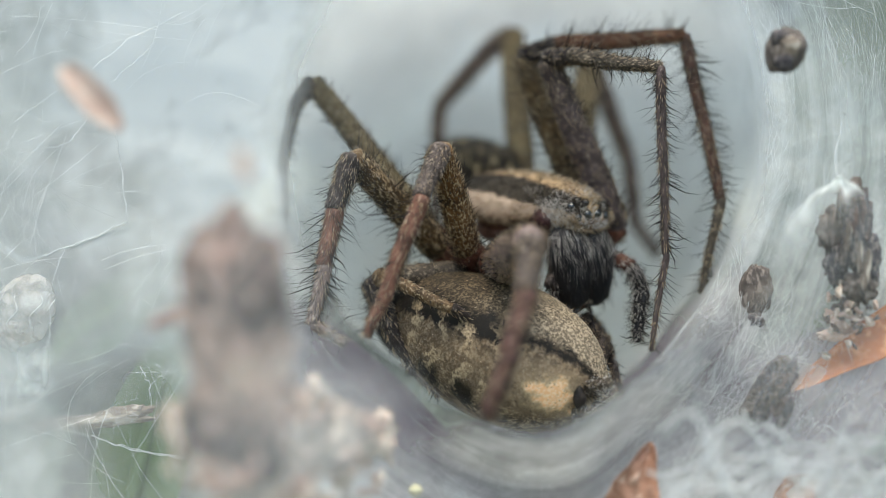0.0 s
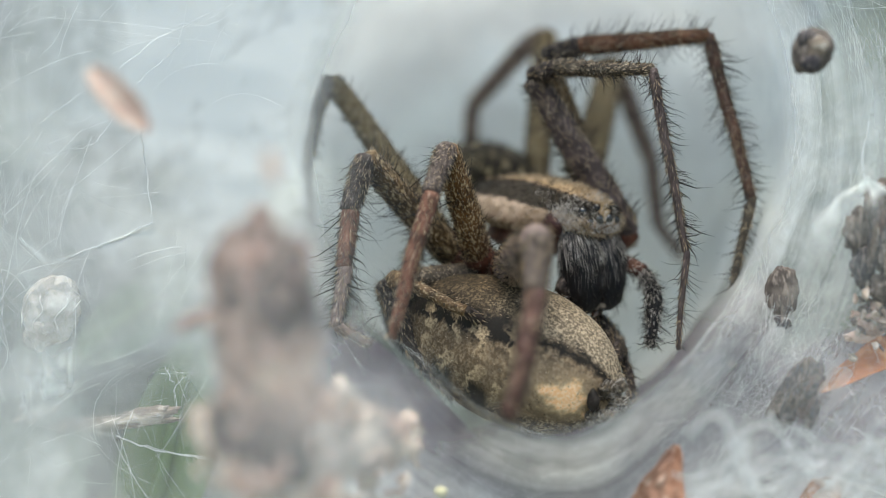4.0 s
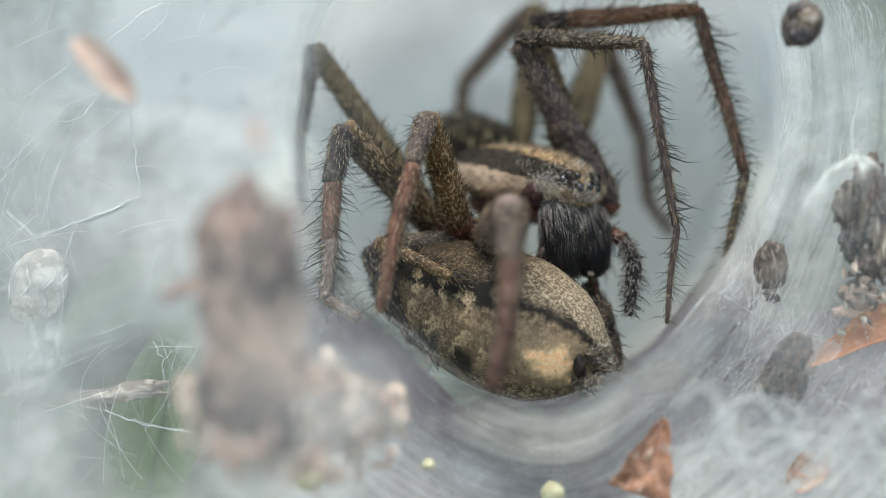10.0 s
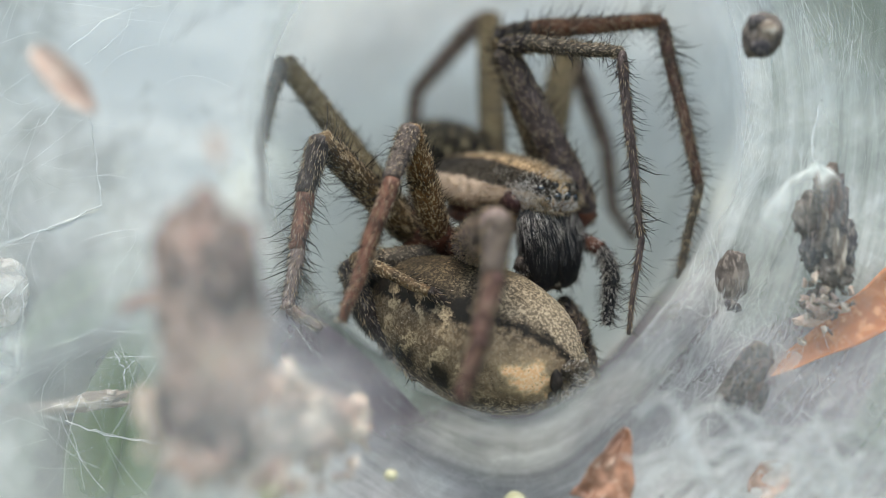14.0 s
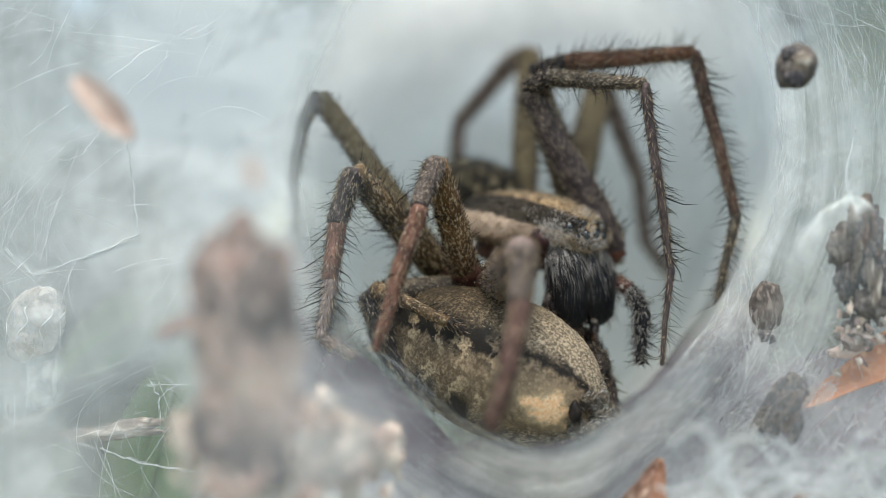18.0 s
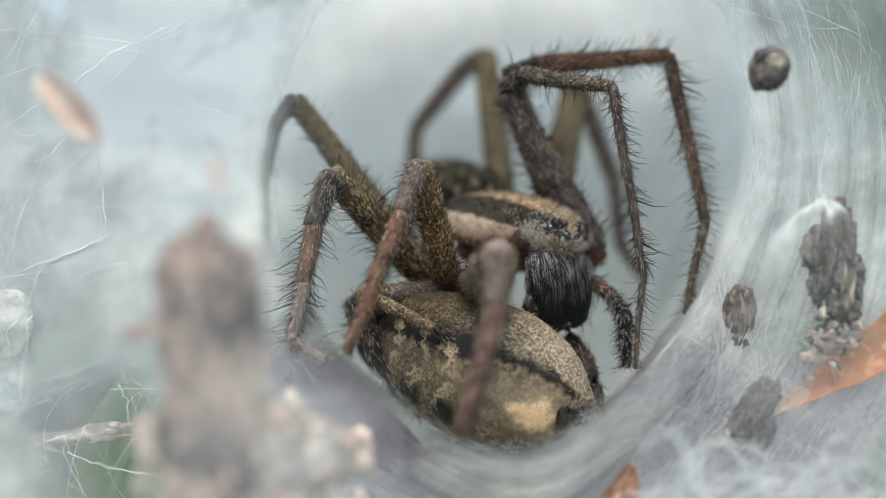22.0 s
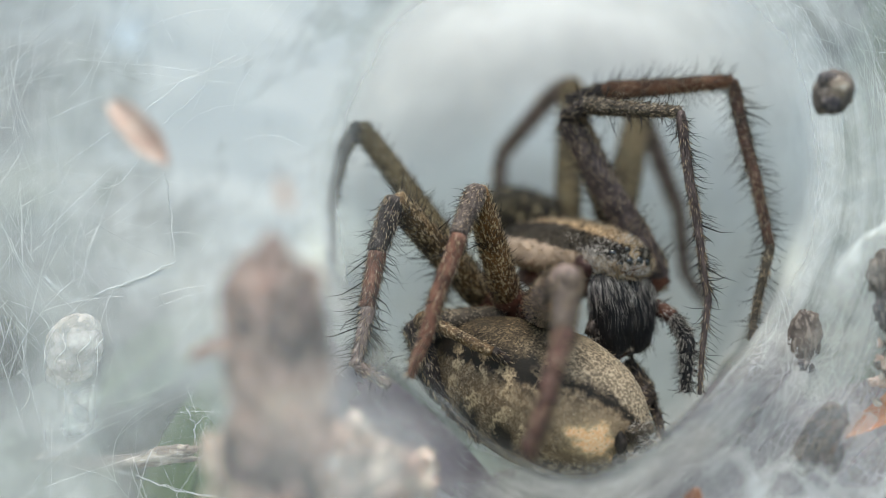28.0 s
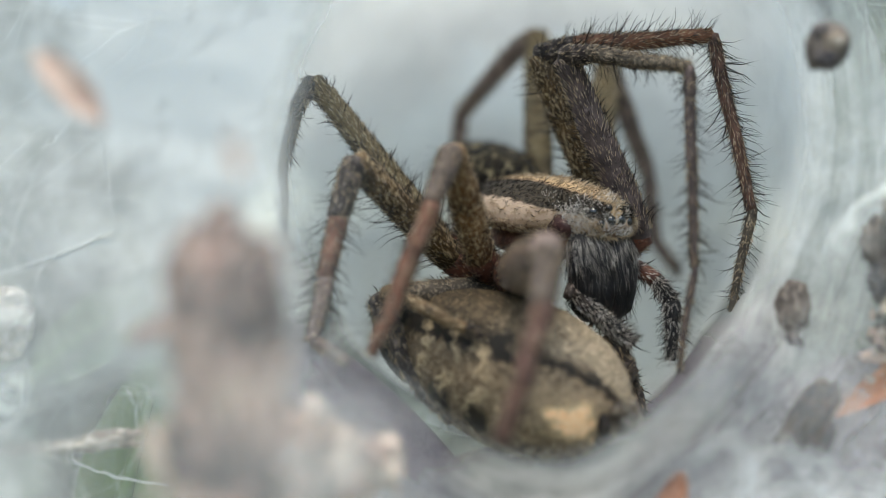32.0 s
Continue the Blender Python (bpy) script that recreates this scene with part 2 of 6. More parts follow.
def band_material(name, bands, base_col, speck_col, speck=0.10, spread=0.0):
    """A cuticle whose stripes run along its own z axis; bands: (centre, half width, colour) in radians about z from its own -y."""
    m, nt, b = nodes_of(name)
    tc = nt.nodes.new("ShaderNodeTexCoord")
    sep = nt.nodes.new("ShaderNodeSeparateXYZ")
    link(nt, tc.outputs["Object"], sep.inputs[0])
    ang = calc(nt, "ARCTAN2", sep.outputs["X"], calc(nt, "MULTIPLY", sep.outputs["Y"], -1.0))
    if spread:
        behind = calc(nt, "MAXIMUM", calc(nt, "DIVIDE", sep.outputs["Z"], MM), 0.0)
        ang = calc(nt, "MULTIPLY", ang, calc(nt, "SUBTRACT", 1.0, calc(nt, "MULTIPLY", behind, spread)))
    wob = noise_node(nt, 0.55, 4)
    ang = calc(nt, "ADD", ang, calc(nt, "MULTIPLY", calc(nt, "SUBTRACT", wob.outputs[0], 0.5), 0.32))
    col = base_col
    fine = noise_node(nt, speck, 3)
    sp = ramp(nt, fine.outputs[0], [(0.42, (0, 0, 0)), (0.64, (1, 1, 1))])
    col = mix(nt, sp.outputs[0], base_col, speck_col)
    for centre, half, c in bands:
        d = calc(nt, "ABSOLUTE", calc(nt, "SUBTRACT", ang, centre))
        f = ramp(nt, calc(nt, "DIVIDE", d, half), [(0.75, (1, 1, 1)), (1.0, (0, 0, 0))])
        cc = mix(nt, calc(nt, "MULTIPLY", sp.outputs[0], 0.15), c, speck_col)
        col = mix(nt, f.outputs[0], col, cc)
    b.inputs["Roughness"].default_value = 0.6
    b.inputs["Specular IOR Level"].default_value = 0.15
    link(nt, col, b.inputs["Base Color"])
    bump(nt, b, fine.outputs[0], 0.03)
    return m, nt, b, sep, col, sp, wob


# carapace: pale middle stripe, dark bands beside it, pale margins
M_CARAPACE = band_material("carapace", [(0.0, 0.56, (0.52, 0.365, 0.215)), (0.93, 0.40, (0.030, 0.025, 0.020)), (-0.93, 0.40, (0.030, 0.025, 0.020)),
                                        (1.46, 0.23, (0.48, 0.365, 0.28)), (-1.46, 0.23, (0.48, 0.365, 0.28))],
                           (0.16, 0.085, 0.055), (0.34, 0.26, 0.17), 0.07)[0]


def abdomen_material():
    """Beige speckled skin: a black line either side of the back, ragged pale bars beside it, an orange patch before the spinnerets."""
    m, nt, b = nodes_of("abdomen_chevrons")
    tc = nt.nodes.new("ShaderNodeTexCoord")
    sep = nt.nodes.new("ShaderNodeSeparateXYZ")
    link(nt, tc.outputs["Object"], sep.inputs[0])
    xmm, zmm = calc(nt, "DIVIDE", sep.outputs["X"], MM), calc(nt, "DIVIDE", sep.outputs["Z"], MM)
    wob, fine, mid = noise_node(nt, 0.5, 3), noise_node(nt, 0.075, 3), noise_node(nt, 0.26, 3)
    w = calc(nt, "SUBTRACT", wob.outputs[0], 0.5)
    rag = calc(nt, "SUBTRACT", mid.outputs[0], 0.5)
    ang = calc(nt, "ARCTAN2", sep.outputs["X"], calc(nt, "MULTIPLY", sep.outputs["Y"], -1.0))
    behind = calc(nt, "MAXIMUM", zmm, 0.0)
    ang = calc(nt, "MULTIPLY", ang, calc(nt, "SUBTRACT", 1.0, calc(nt, "MULTIPLY", behind, 0.11)))

    def near(value, centre, half, soft):
        d = calc(nt, "ABSOLUTE", calc(nt, "SUBTRACT", value, centre))
        f = nt.nodes.new("ShaderNodeMapRange")
        f.interpolation_type = "SMOOTHSTEP"
        link(nt, calc(nt, "SUBTRACT", d, half), f.inputs["Value"])
        f.inputs["From Min"].default_value, f.inputs["From Max"].default_value = -soft, soft
        f.inputs["To Min"].default_value, f.inputs["To Max"].default_value = 1.0, 0.0
        return f.outputs[0]

    def rise(value, lo, hi):
        f = nt.nodes.new("ShaderNodeMapRange")
        f.interpolation_type = "SMOOTHSTEP"
        link(nt, value, f.inputs["Value"])
        f.inputs["From Min"].default_value, f.inputs["From Max"].default_value = lo, hi
        return f.outputs[0]

    dots = rise(fine.outputs[0], 0.43, 0.59)
    # back: brown with fine pale specks, paler towards the rear
    rear = rise(calc(nt, "ADD", zmm, calc(nt, "MULTIPLY", w, 2.0)), -2.2, 2.4)
    back = mix(nt, rear, (0.115, 0.076, 0.042), (0.23, 0.165, 0.105))
    back = mix(nt, calc(nt, "MULTIPLY", dots, 0.6), back, (0.33, 0.26, 0.185))
    back = mix(nt, calc(nt, "MULTIPLY", rise(mid.outputs[0], 0.62, 0.44), 0.5), back, (0.048, 0.035, 0.022))
    # flanks: pale with fine brown dots that fade out towards the rear, its sunlit tone put into the colour
    tail = rise(calc(nt, "ADD", zmm, calc(nt, "MULTIPLY", w, 2.0)), -1.0, 3.0)
    pale = mix(nt, tail, (0.150, 0.110, 0.066), (0.40, 0.325, 0.235))
    blot = calc(nt, "MULTIPLY", rise(mid.outputs[0], 0.58, 0.44), calc(nt, "SUBTRACT", 0.65, calc(nt, "MULTIPLY", tail, 0.6)))
    pale = mix(nt, blot, pale, (0.045, 0.032, 0.020))
    thin = calc(nt, "SUBTRACT", 0.95, calc(nt, "MULTIPLY", tail, 0.25))
    pale = mix(nt, calc(nt, "MULTIPLY", calc(nt, "SUBTRACT", 1.0, dots), thin), pale, (0.030, 0.022, 0.014))
    side_on = rise(calc(nt, "ADD", calc(nt, "ABSOLUTE", ang), calc(nt, "MULTIPLY", w, 0.2)), 0.48, 0.66)
    above = rise(calc(nt, "MULTIPLY", ang, -1.0), -0.2, 0.2)
    under = mix(nt, calc(nt, "MULTIPLY", dots, rise(mid.outputs[0], 0.38, 0.58)), (0.058, 0.041, 0.027), (0.34, 0.265, 0.175))
    col = mix(nt, side_on, back, mix(nt, above, under, pale))
    # ragged pale bars that run out from the back to the black lines
    ph = calc(nt, "ADD", zmm, calc(nt, "MULTIPLY", calc(nt, "ABSOLUTE", xmm), 0.55))
    ph = calc(nt, "ADD", ph, calc(nt, "MULTIPLY", rag, 1.5))
    bar = rise(calc(nt, "ADD", calc(nt, "SINE", calc(nt, "MULTIPLY", ph, 6.6)), calc(nt, "MULTIPLY", w, 1.6)), 0.2, 1.2)
    reach = near(calc(nt, "ADD", calc(nt, "ABSOLUTE", ang), calc(nt, "MULTIPLY", rag, 0.5)), 0.30, 0.17, 0.22)
    fore = rise(zmm, 1.3, 0.5)
    bars = calc(nt, "MULTIPLY", calc(nt, "MULTIPLY", bar, reach), fore)
    # the black lines: broad and broken in front, narrow behind; the lower one ends half way
    half_up = calc(nt, "ADD", 0.095, calc(nt, "MULTIPLY", fore, 0.125))
    up_line = near(calc(nt, "ADD", ang, calc(nt, "MULTIPLY", rag, 0.45)), -0.50, half_up, 0.09)
    low_line = near(calc(nt, "ADD", ang, calc(nt, "MULTIPLY", rag, 0.45)), 0.60, 0.22, 0.15)
    spots = rise(calc(nt, "ADD", calc(nt, "SINE", calc(nt, "ADD", calc(nt, "MULTIPLY", zmm, 5.2), 1.0)), calc(nt, "MULTIPLY", rag, 2.4)), -1.0, 0.3)
    low_line = calc(nt, "MULTIPLY", calc(nt, "MULTIPLY", low_line, spots), rise(zmm, 1.3, 0.3))
    col = mix(nt, calc(nt, "MULTIPLY", up_line, 0.97), col, (0.010, 0.009, 0.008))
    col = mix(nt, calc(nt, "MULTIPLY", low_line, 0.95), col, (0.010, 0.009, 0.007))
    col = mix(nt, calc(nt, "MULTIPLY", bars, calc(nt, "ADD", 0.5, calc(nt, "MULTIPLY", dots, 0.5))), col, (0.52, 0.40, 0.26))
    # warm pale patch before the spinnerets
    dx = calc(nt, "MULTIPLY", calc(nt, "SUBTRACT", xmm, 0.14), 1.45)
    dz = calc(nt, "SUBTRACT", zmm, 2.50)
    rr = calc(nt, "SQRT", calc(nt, "ADD", calc(nt, "MULTIPLY", dx, dx), calc(nt, "MULTIPLY", dz, dz)))
    rr = calc(nt, "ADD", rr, calc(nt, "ADD", calc(nt, "MULTIPLY", w, 1.3), calc(nt, "MULTIPLY", rag, 1.0)))
    col = mix(nt, calc(nt, "MULTIPLY", rise(rr, 1.1, 0.5), 0.55), col, (0.46, 0.345, 0.215))
    col = mix(nt, rise(rr, 0.76, 0.22), col, mix(nt, dots, (0.88, 0.52, 0.27), (0.93, 0.68, 0.44)))
    # dark front end: black marking, and the shade of the gap beside it put into the colour
    dk = rise(calc(nt, "ADD", zmm, calc(nt, "MULTIPLY", w, 1.5)), -2.1, -3.0)
    col = mix(nt, calc(nt, "MULTIPLY", dk, 0.8), col, (0.014, 0.011, 0.008))
    b.inputs["Roughness"].default_value = 0.6
    b.inputs["Specular IOR Level"].default_value = 0.15
    link(nt, col, b.inputs["Base Color"])
    bump(nt, b, fine.outputs[0], 0.02)
    return m


M_ABDOMEN = abdomen_material()


def web_material(name, tint, low, high, fibre=0.5, through_light=0.5):
    """Silk sheet: felted fibres by ridged noise in several directions, clouds of thicker silk, times the cover it was spun with."""
    m, nt, b = nodes_of(name)
    nt.nodes.remove(b)
    out = nt.nodes["Material Output"]
    tc = nt.nodes.new("ShaderNodeTexCoord")

    def field(size, turn, stretch, detail, distort):
        mp = nt.nodes.new("ShaderNodeMapping")
        k = 1.0 / (size * MM)
        vr = nt.nodes.new("ShaderNodeVectorRotate")
        vr.rotation_type = "Y_AXIS"
        vr.inputs["Angle"].default_value = radians(turn)
        mp.inputs["Scale"].default_value = (k * stretch, k * 0.6, k)
        link(nt, tc.outputs["Object"], vr.inputs["Vector"])
        link(nt, vr.outputs[0], mp.inputs[0])
        n = nt.nodes.new("ShaderNodeTexNoise")
        n.inputs["Scale"].default_value, n.inputs["Detail"].default_value = 1.0, detail
        n.inputs["Distortion"].default_value, n.inputs["Roughness"].default_value = distort, 0.6
        link(nt, mp.outputs[0], n.inputs["Vector"])
        return n.outputs[0]

    def ridge(size, turn, stretch, sharp):
        f = field(size, turn, stretch, 2.0, 0.6)
        d = calc(nt, "ABSOLUTE", calc(nt, "SUBTRACT", calc(nt, "MULTIPLY", f, 2.0), 1.0))
        return calc(nt, "POWER", calc(nt, "SUBTRACT", 1.0, d), sharp)

    fib = calc(nt, "ADD", ridge(0.9, 35, 0.22, 14), calc(nt, "MULTIPLY", ridge(0.6, -40, 0.25, 12), 0.8))
    fib = calc(nt, "ADD", fib, calc(nt, "MULTIPLY", ridge(0.45, 80, 0.3, 10), 0.7))
    cloud = field(3.0, 20, 0.9, 3.0, 0.2)
    dens = nt.nodes.new("ShaderNodeMapRange")
    dens.inputs["From Min"].default_value, dens.inputs["From Max"].default_value = 0.34, 0.66
    dens.inputs["To Min"].default_value, dens.inputs["To Max"].default_value = low, high
    link(nt, cloud, dens.inputs["Value"])
    at = nt.nodes.new("ShaderNodeAttribute")
    at.attribute_name = "cover"
    fe = nt.nodes.new("ShaderNodeAttribute")
    fe.attribute_name = "felt"
    fe = calc(nt, "MULTIPLY", fe.outputs["Fac"], fibre)
    tuft = nt.nodes.new("ShaderNodeMapRange")
    tuft.inputs["From Min"].default_value, tuft.inputs["From Max"].default_value = 0.36, 0.60
    tuft.inputs["To Min"].default_value, tuft.inputs["To Max"].default_value = -0.5, 0.3
    link(nt, field(1.3, 40, 0.6, 3.0, 0.4), tuft.inputs["Value"])
    # streaks of silk drawn along the edge of the mouth
    fl = nt.nodes.new("ShaderNodeAttribute")
    fl.attribute_name = "flow"
    mp = nt.nodes.new("ShaderNodeMapping")
    mp.inputs["Scale"].default_value = (0.22, 2.2, 1.0)
    link(nt, fl.outputs["Vector"], mp.inputs[0])
    sn = nt.nodes.new("ShaderNodeTexNoise")
    sn.inputs["Scale"].default_value, sn.inputs["Detail"].default_value = 1.0, 5.0
    sn.inputs["Distortion"].default_value, sn.inputs["Roughness"].default_value = 0.35, 0.62
    link(nt, mp.outputs[0], sn.inputs["Vector"])
    st = nt.nodes.new("ShaderNodeMapRange")
    st.inputs["From Min"].default_value, st.inputs["From Max"].default_value = 0.36, 0.62
    st.inputs["To Min"].default_value, st.inputs["To Max"].default_value = -0.80, 0.45
    link(nt, sn.outputs[0], st.inputs["Value"])
    tufts = calc(nt, "ADD", 1.0, calc(nt, "MULTIPLY", calc(nt, "ADD", calc(nt, "MULTIPLY", tuft.outputs[0], 0.35), st.outputs[0]), fe))
    fac = calc(nt, "MULTIPLY", calc(nt, "MULTIPLY", dens.outputs[0], tufts), calc(nt, "ADD", calc(nt, "MULTIPLY", calc(nt, "MULTIPLY", fib, 0.35), fe), calc(nt, "SUBTRACT", 1.0, calc(nt, "MULTIPLY", fe, 0.25))))
    fac = calc(nt, "MINIMUM", calc(nt, "MULTIPLY", fac, at.outputs["Fac"]), 0.985)
    dif, tra = nt.nodes.new("ShaderNodeBsdfDiffuse"), nt.nodes.new("ShaderNodeBsdfTranslucent")
    dif.inputs[0].default_value = tra.inputs[0].default_value = (*tint, 1)
    mx = nt.nodes.new("ShaderNodeMixShader")
    mx.inputs[0].default_value = through_light
    link(nt, dif.outputs[0], mx.inputs[1])
    link(nt, tra.outputs[0], mx.inputs[2])
    tr = nt.nodes.new("ShaderNodeBsdfTransparent")
    m2 = nt.nodes.new("ShaderNodeMixShader")
    link(nt, fac, m2.inputs[0])
    link(nt, tr.outputs[0], m2.inputs[1])
    link(nt, mx.outputs[0], m2.inputs[2])
    link(nt, m2.outputs[0], out.inputs[0])
    return m


M_SHEET = web_material("silk_sheet", (0.918, 0.950, 0.945), 0.50, 1.0, 0.55)
M_TUBE = web_material("silk_tube", (0.95, 0.97, 0.955), 0.85, 1.0, 0.15, 0.45)
M_VEIL = web_material("silk_veil", (0.92, 0.955, 0.94), 0.45, 1.0, 0.3)


def thread_material():
    m, nt, b = nodes_of("silk_thread")
    n = noise_node(nt, 0.8, 2)
    r = ramp(nt, n.outputs[0], [(0.3, (0.62, 0.66, 0.67)), (0.7, (0.88, 0.90, 0.90))])
    link(nt, r.outputs[0], b.inputs["Base Color"])
    b.inputs["Roughness"].default_value = 0.35
    return m


M_THREAD = thread_material()


def husk_material():
    """Thin crumpled skin that lets light through."""
    m, nt, b = nodes_of("husk_skin")
    n1, n2 = noise_node(nt, 0.7, 3), noise_node(nt, 0.45, 3)
    c = ramp(nt, n1.outputs[0], [(0.35, (0.52, 0.48, 0.44)), (0.62, (0.84, 0.83, 0.80))])
    link(nt, c.outputs[0], b.inputs["Base Color"])
    b.inputs["Roughness"].default_value = 0.12
    a = ramp(nt, n2.outputs[0], [(0.35, (0.22, 0.22, 0.22)), (0.68, (0.62, 0.62, 0.62))])
    link(nt, a.outputs[0], b.inputs["Alpha"])
    bump(nt, b, n1.outputs[0], 0.25)
    return m


M_HUSK = husk_material()
M_SCALE = speckled("scale_salmon", (0.48, 0.33, 0.27), (0.62, 0.45, 0.375), (0.72, 0.58, 0.50), 0.6, 1.6, rough=0.95, spec=0.03)
# white for the painted bright edges of the husk
M_EDGE = speckled("edge_white", (0.70, 0.72, 0.72), (0.85, 0.87, 0.87), (0.90, 0.91, 0.91), 0.12, 0.8, rough=0.8, relief=0.1)
M_SOOT = speckled("frass_dark", (0.034, 0.032, 0.038), (0.090, 0.082, 0.090), (0.22, 0.19, 0.175), 0.10, 0.5, rough=0.8, relief=0.05, stretch=(1, 1, 0.35))
M_SOOT2 = speckled("frass_brown", (0.06, 0.050, 0.046), (0.135, 0.113, 0.100), (0.22, 0.187, 0.165), 0.11, 0.5, rough=0.8, relief=0.05, stretch=(1, 1, 0.35))
M_BUD_PINK = speckled("bud_pink", (0.42, 0.275, 0.235), (0.58, 0.405, 0.35), (0.70, 0.545, 0.475), 0.4, 1.0, rough=0.75, relief=0.2)
M_BUD_DARK = speckled("bud_dark", (0.055, 0.036, 0.033), (0.13, 0.088, 0.078), (0.24, 0.175, 0.155), 0.4, 1.0, rough=0.8, relief=0.2)
M_PETAL = speckled("petal_orange", (0.36, 0.13, 0.055), (0.55, 0.22, 0.10), (0.62, 0.30, 0.16), 0.3, 1.2, rough=0.9, relief=0.04, balance=0.04, spec=0.15)
M_PETAL_PINK = speckled("petal_salmon", (0.30, 0.16, 0.11), (0.50, 0.285, 0.205), (0.62, 0.43, 0.34), 0.25, 0.8, rough=0.9, relief=0.04, balance=0.03, spec=0.15)
M_CREAM = speckled("petal_cream", (0.52, 0.41, 0.33), (0.68, 0.56, 0.47), (0.78, 0.68, 0.60), 0.5, 1.6, rough=0.95, relief=0.15, spec=0.03)
M_BUD = speckled("bud_brown", (0.28, 0.185, 0.158), (0.48, 0.335, 0.285), (0.62, 0.48, 0.41), 0.5, 1.0, rough=0.7, relief=0.2)
M_STEM = speckled("stem_dry", (0.10, 0.078, 0.062), (0.235, 0.19, 0.155), (0.48, 0.43, 0.37), 0.25, 1.0, rough=0.8, relief=0.15, stretch=(0.3, 1, 1))
M_POLLEN = speckled("grain_yellow", (0.42, 0.40, 0.24), (0.58, 0.55, 0.36), (0.66, 0.64, 0.46), 0.3, 1.0)


def leaf_material(name, dark, pale):
    m, nt, b = nodes_of(name)
    n1, n2 = noise_node(nt, 9, 4), noise_node(nt, 0.7, 3)
    r = ramp(nt, n1.outputs[0], [(0.35, dark), (0.65, pale)])
    col = mix(nt, calc(nt, "MULTIPLY", n2.outputs[0], 0.35), r.outputs[0], tuple(min(1, c * 1.6) for c in pale))
    link(nt, col, b.inputs["Base Color"])
    b.inputs["Roughness"].default_value = 0.5
    bump(nt, b, n2.outputs[0], 0.15)
    return m


M_LEAF = leaf_material("leaf_green", (0.055, 0.10, 0.030), (0.10, 0.17, 0.05))
M_LEAF_DULL = leaf_material("leaf_dull", (0.050, 0.075, 0.050), (0.095, 0.130, 0.088))
M_LEAF_GREY = leaf_material("leaf_grey", (0.045, 0.055, 0.045), (0.085, 0.10, 0.082))
# lilac-dark colour of the shapes added behind the silk to darken it
M_BACKING = leaf_material("dark_backing", (0.070, 0.045, 0.064), (0.135, 0.092, 0.128))
M_GROUND = leaf_material("ground_soil", (0.05, 0.045, 0.03), (0.07, 0.085, 0.04))

# ---- ground ----
g = Geo()
R = 4.0e6
g.add([(-R, -R, -260), (R, -R, -260), (R, R, -260), (-R, R, -260)], [(0, 1, 2, 3)])
single("ground", g, M_GROUND, "dull green grassy soil under the shrub", "ground", kind="structure")

# ---- the funnel web: tube and sheet ----
CX, CZ = 1.7, 1.6


RIM = ((0, 6.55), (20, 7.2), (41, 8.2), (65, 8.6), (90, 8.6), (120, 8.0), (148, 7.2), (165, 6.6), (178, 6.0), (200, 5.5), (216, 5.3), (243, 5.5), (264, 6.2), (278, 6.6), (293, 6.2), (312, 5.8), (332, 6.0), (346, 6.3), (360, 6.55))


def rim(a):
    """Mouth radius and depth at the angle a (0 right, 90 degrees up)."""
    c, s = math.cos(a), math.sin(a)
    d = math.degrees(a) % 360
    r = sum(float(np.interp((d + o) % 360, [p[0] for p in RIM], [p[1] for p in RIM])) for o in (-8, 0, 8)) / 3
    r += 0.05 * math.sin(7 * a) + 0.03 * math.sin(13 * a + 1)
    y = 0.6 - 1.8 * max(0, -s) ** 2 - 0.6 * max(0, c) + 0.4 * max(0, s)
    return r, y


def sheet_point(a, u):
    """u > 0 runs out over the sheet, u < 0 in over the mouth as its ragged lip; in mm from the mouth."""
    r0, y0 = rim(a)
    wob = noise.fractal(V(math.cos(a) * 2.2, math.sin(a) * 2.2, u * 0.16), 0.9, 2.0, 4)
    s = math.sin(a)
    r = r0 + u
    lean = 0.02 + 0.09 * max(0, -s) + 0.04 * max(0, math.cos(a))
    bend = 1 - math.exp(-max(0, u + 0.9) / 0.9)
    y = y0 - 0.2 - 0.4 * bend - lean * u + 0.35 * wob * min(1, abs(u) / 1.5) - 0.10 * min(0, u) ** 2
    hem = (max(0.0, min(1.0, (-s - 0.52) / 0.3)) if math.cos(a) < 0 else max(0.0, min(1.0, (-s - 0.38) / 0.4))) * math.exp(-((u + 0.1) / 1.1) ** 2)
    r *= 1 - 0.055 * hem
    return V(CX + r * math.cos(a), y - 2.6 * hem, CZ + r * math.sin(a))


def tube_point(a, t):
    """t mm back into the retreat from its mouth."""
    r0, y0 = rim(a)
    wob = noise.fractal(V(math.cos(a) * 2.2, math.sin(a) * 2.2, t * 0.16), 0.9, 2.0, 4)
    r = max(6.35, r0 * 1.04) * (1 + 0.05 * min(1, t / 8) + 0.12 * math.exp(-t / 1.2) * max(0, math.cos(a - 0.3))) + 0.2 * (1 - math.exp(-t)) * wob
    if t > 13:
        r *= math.sqrt(max(0.0, 1 - ((t - 13) / 5.0) ** 2))
    return V(CX + r * math.cos(a), y0 - 0.5 + t, CZ + r * math.sin(a))


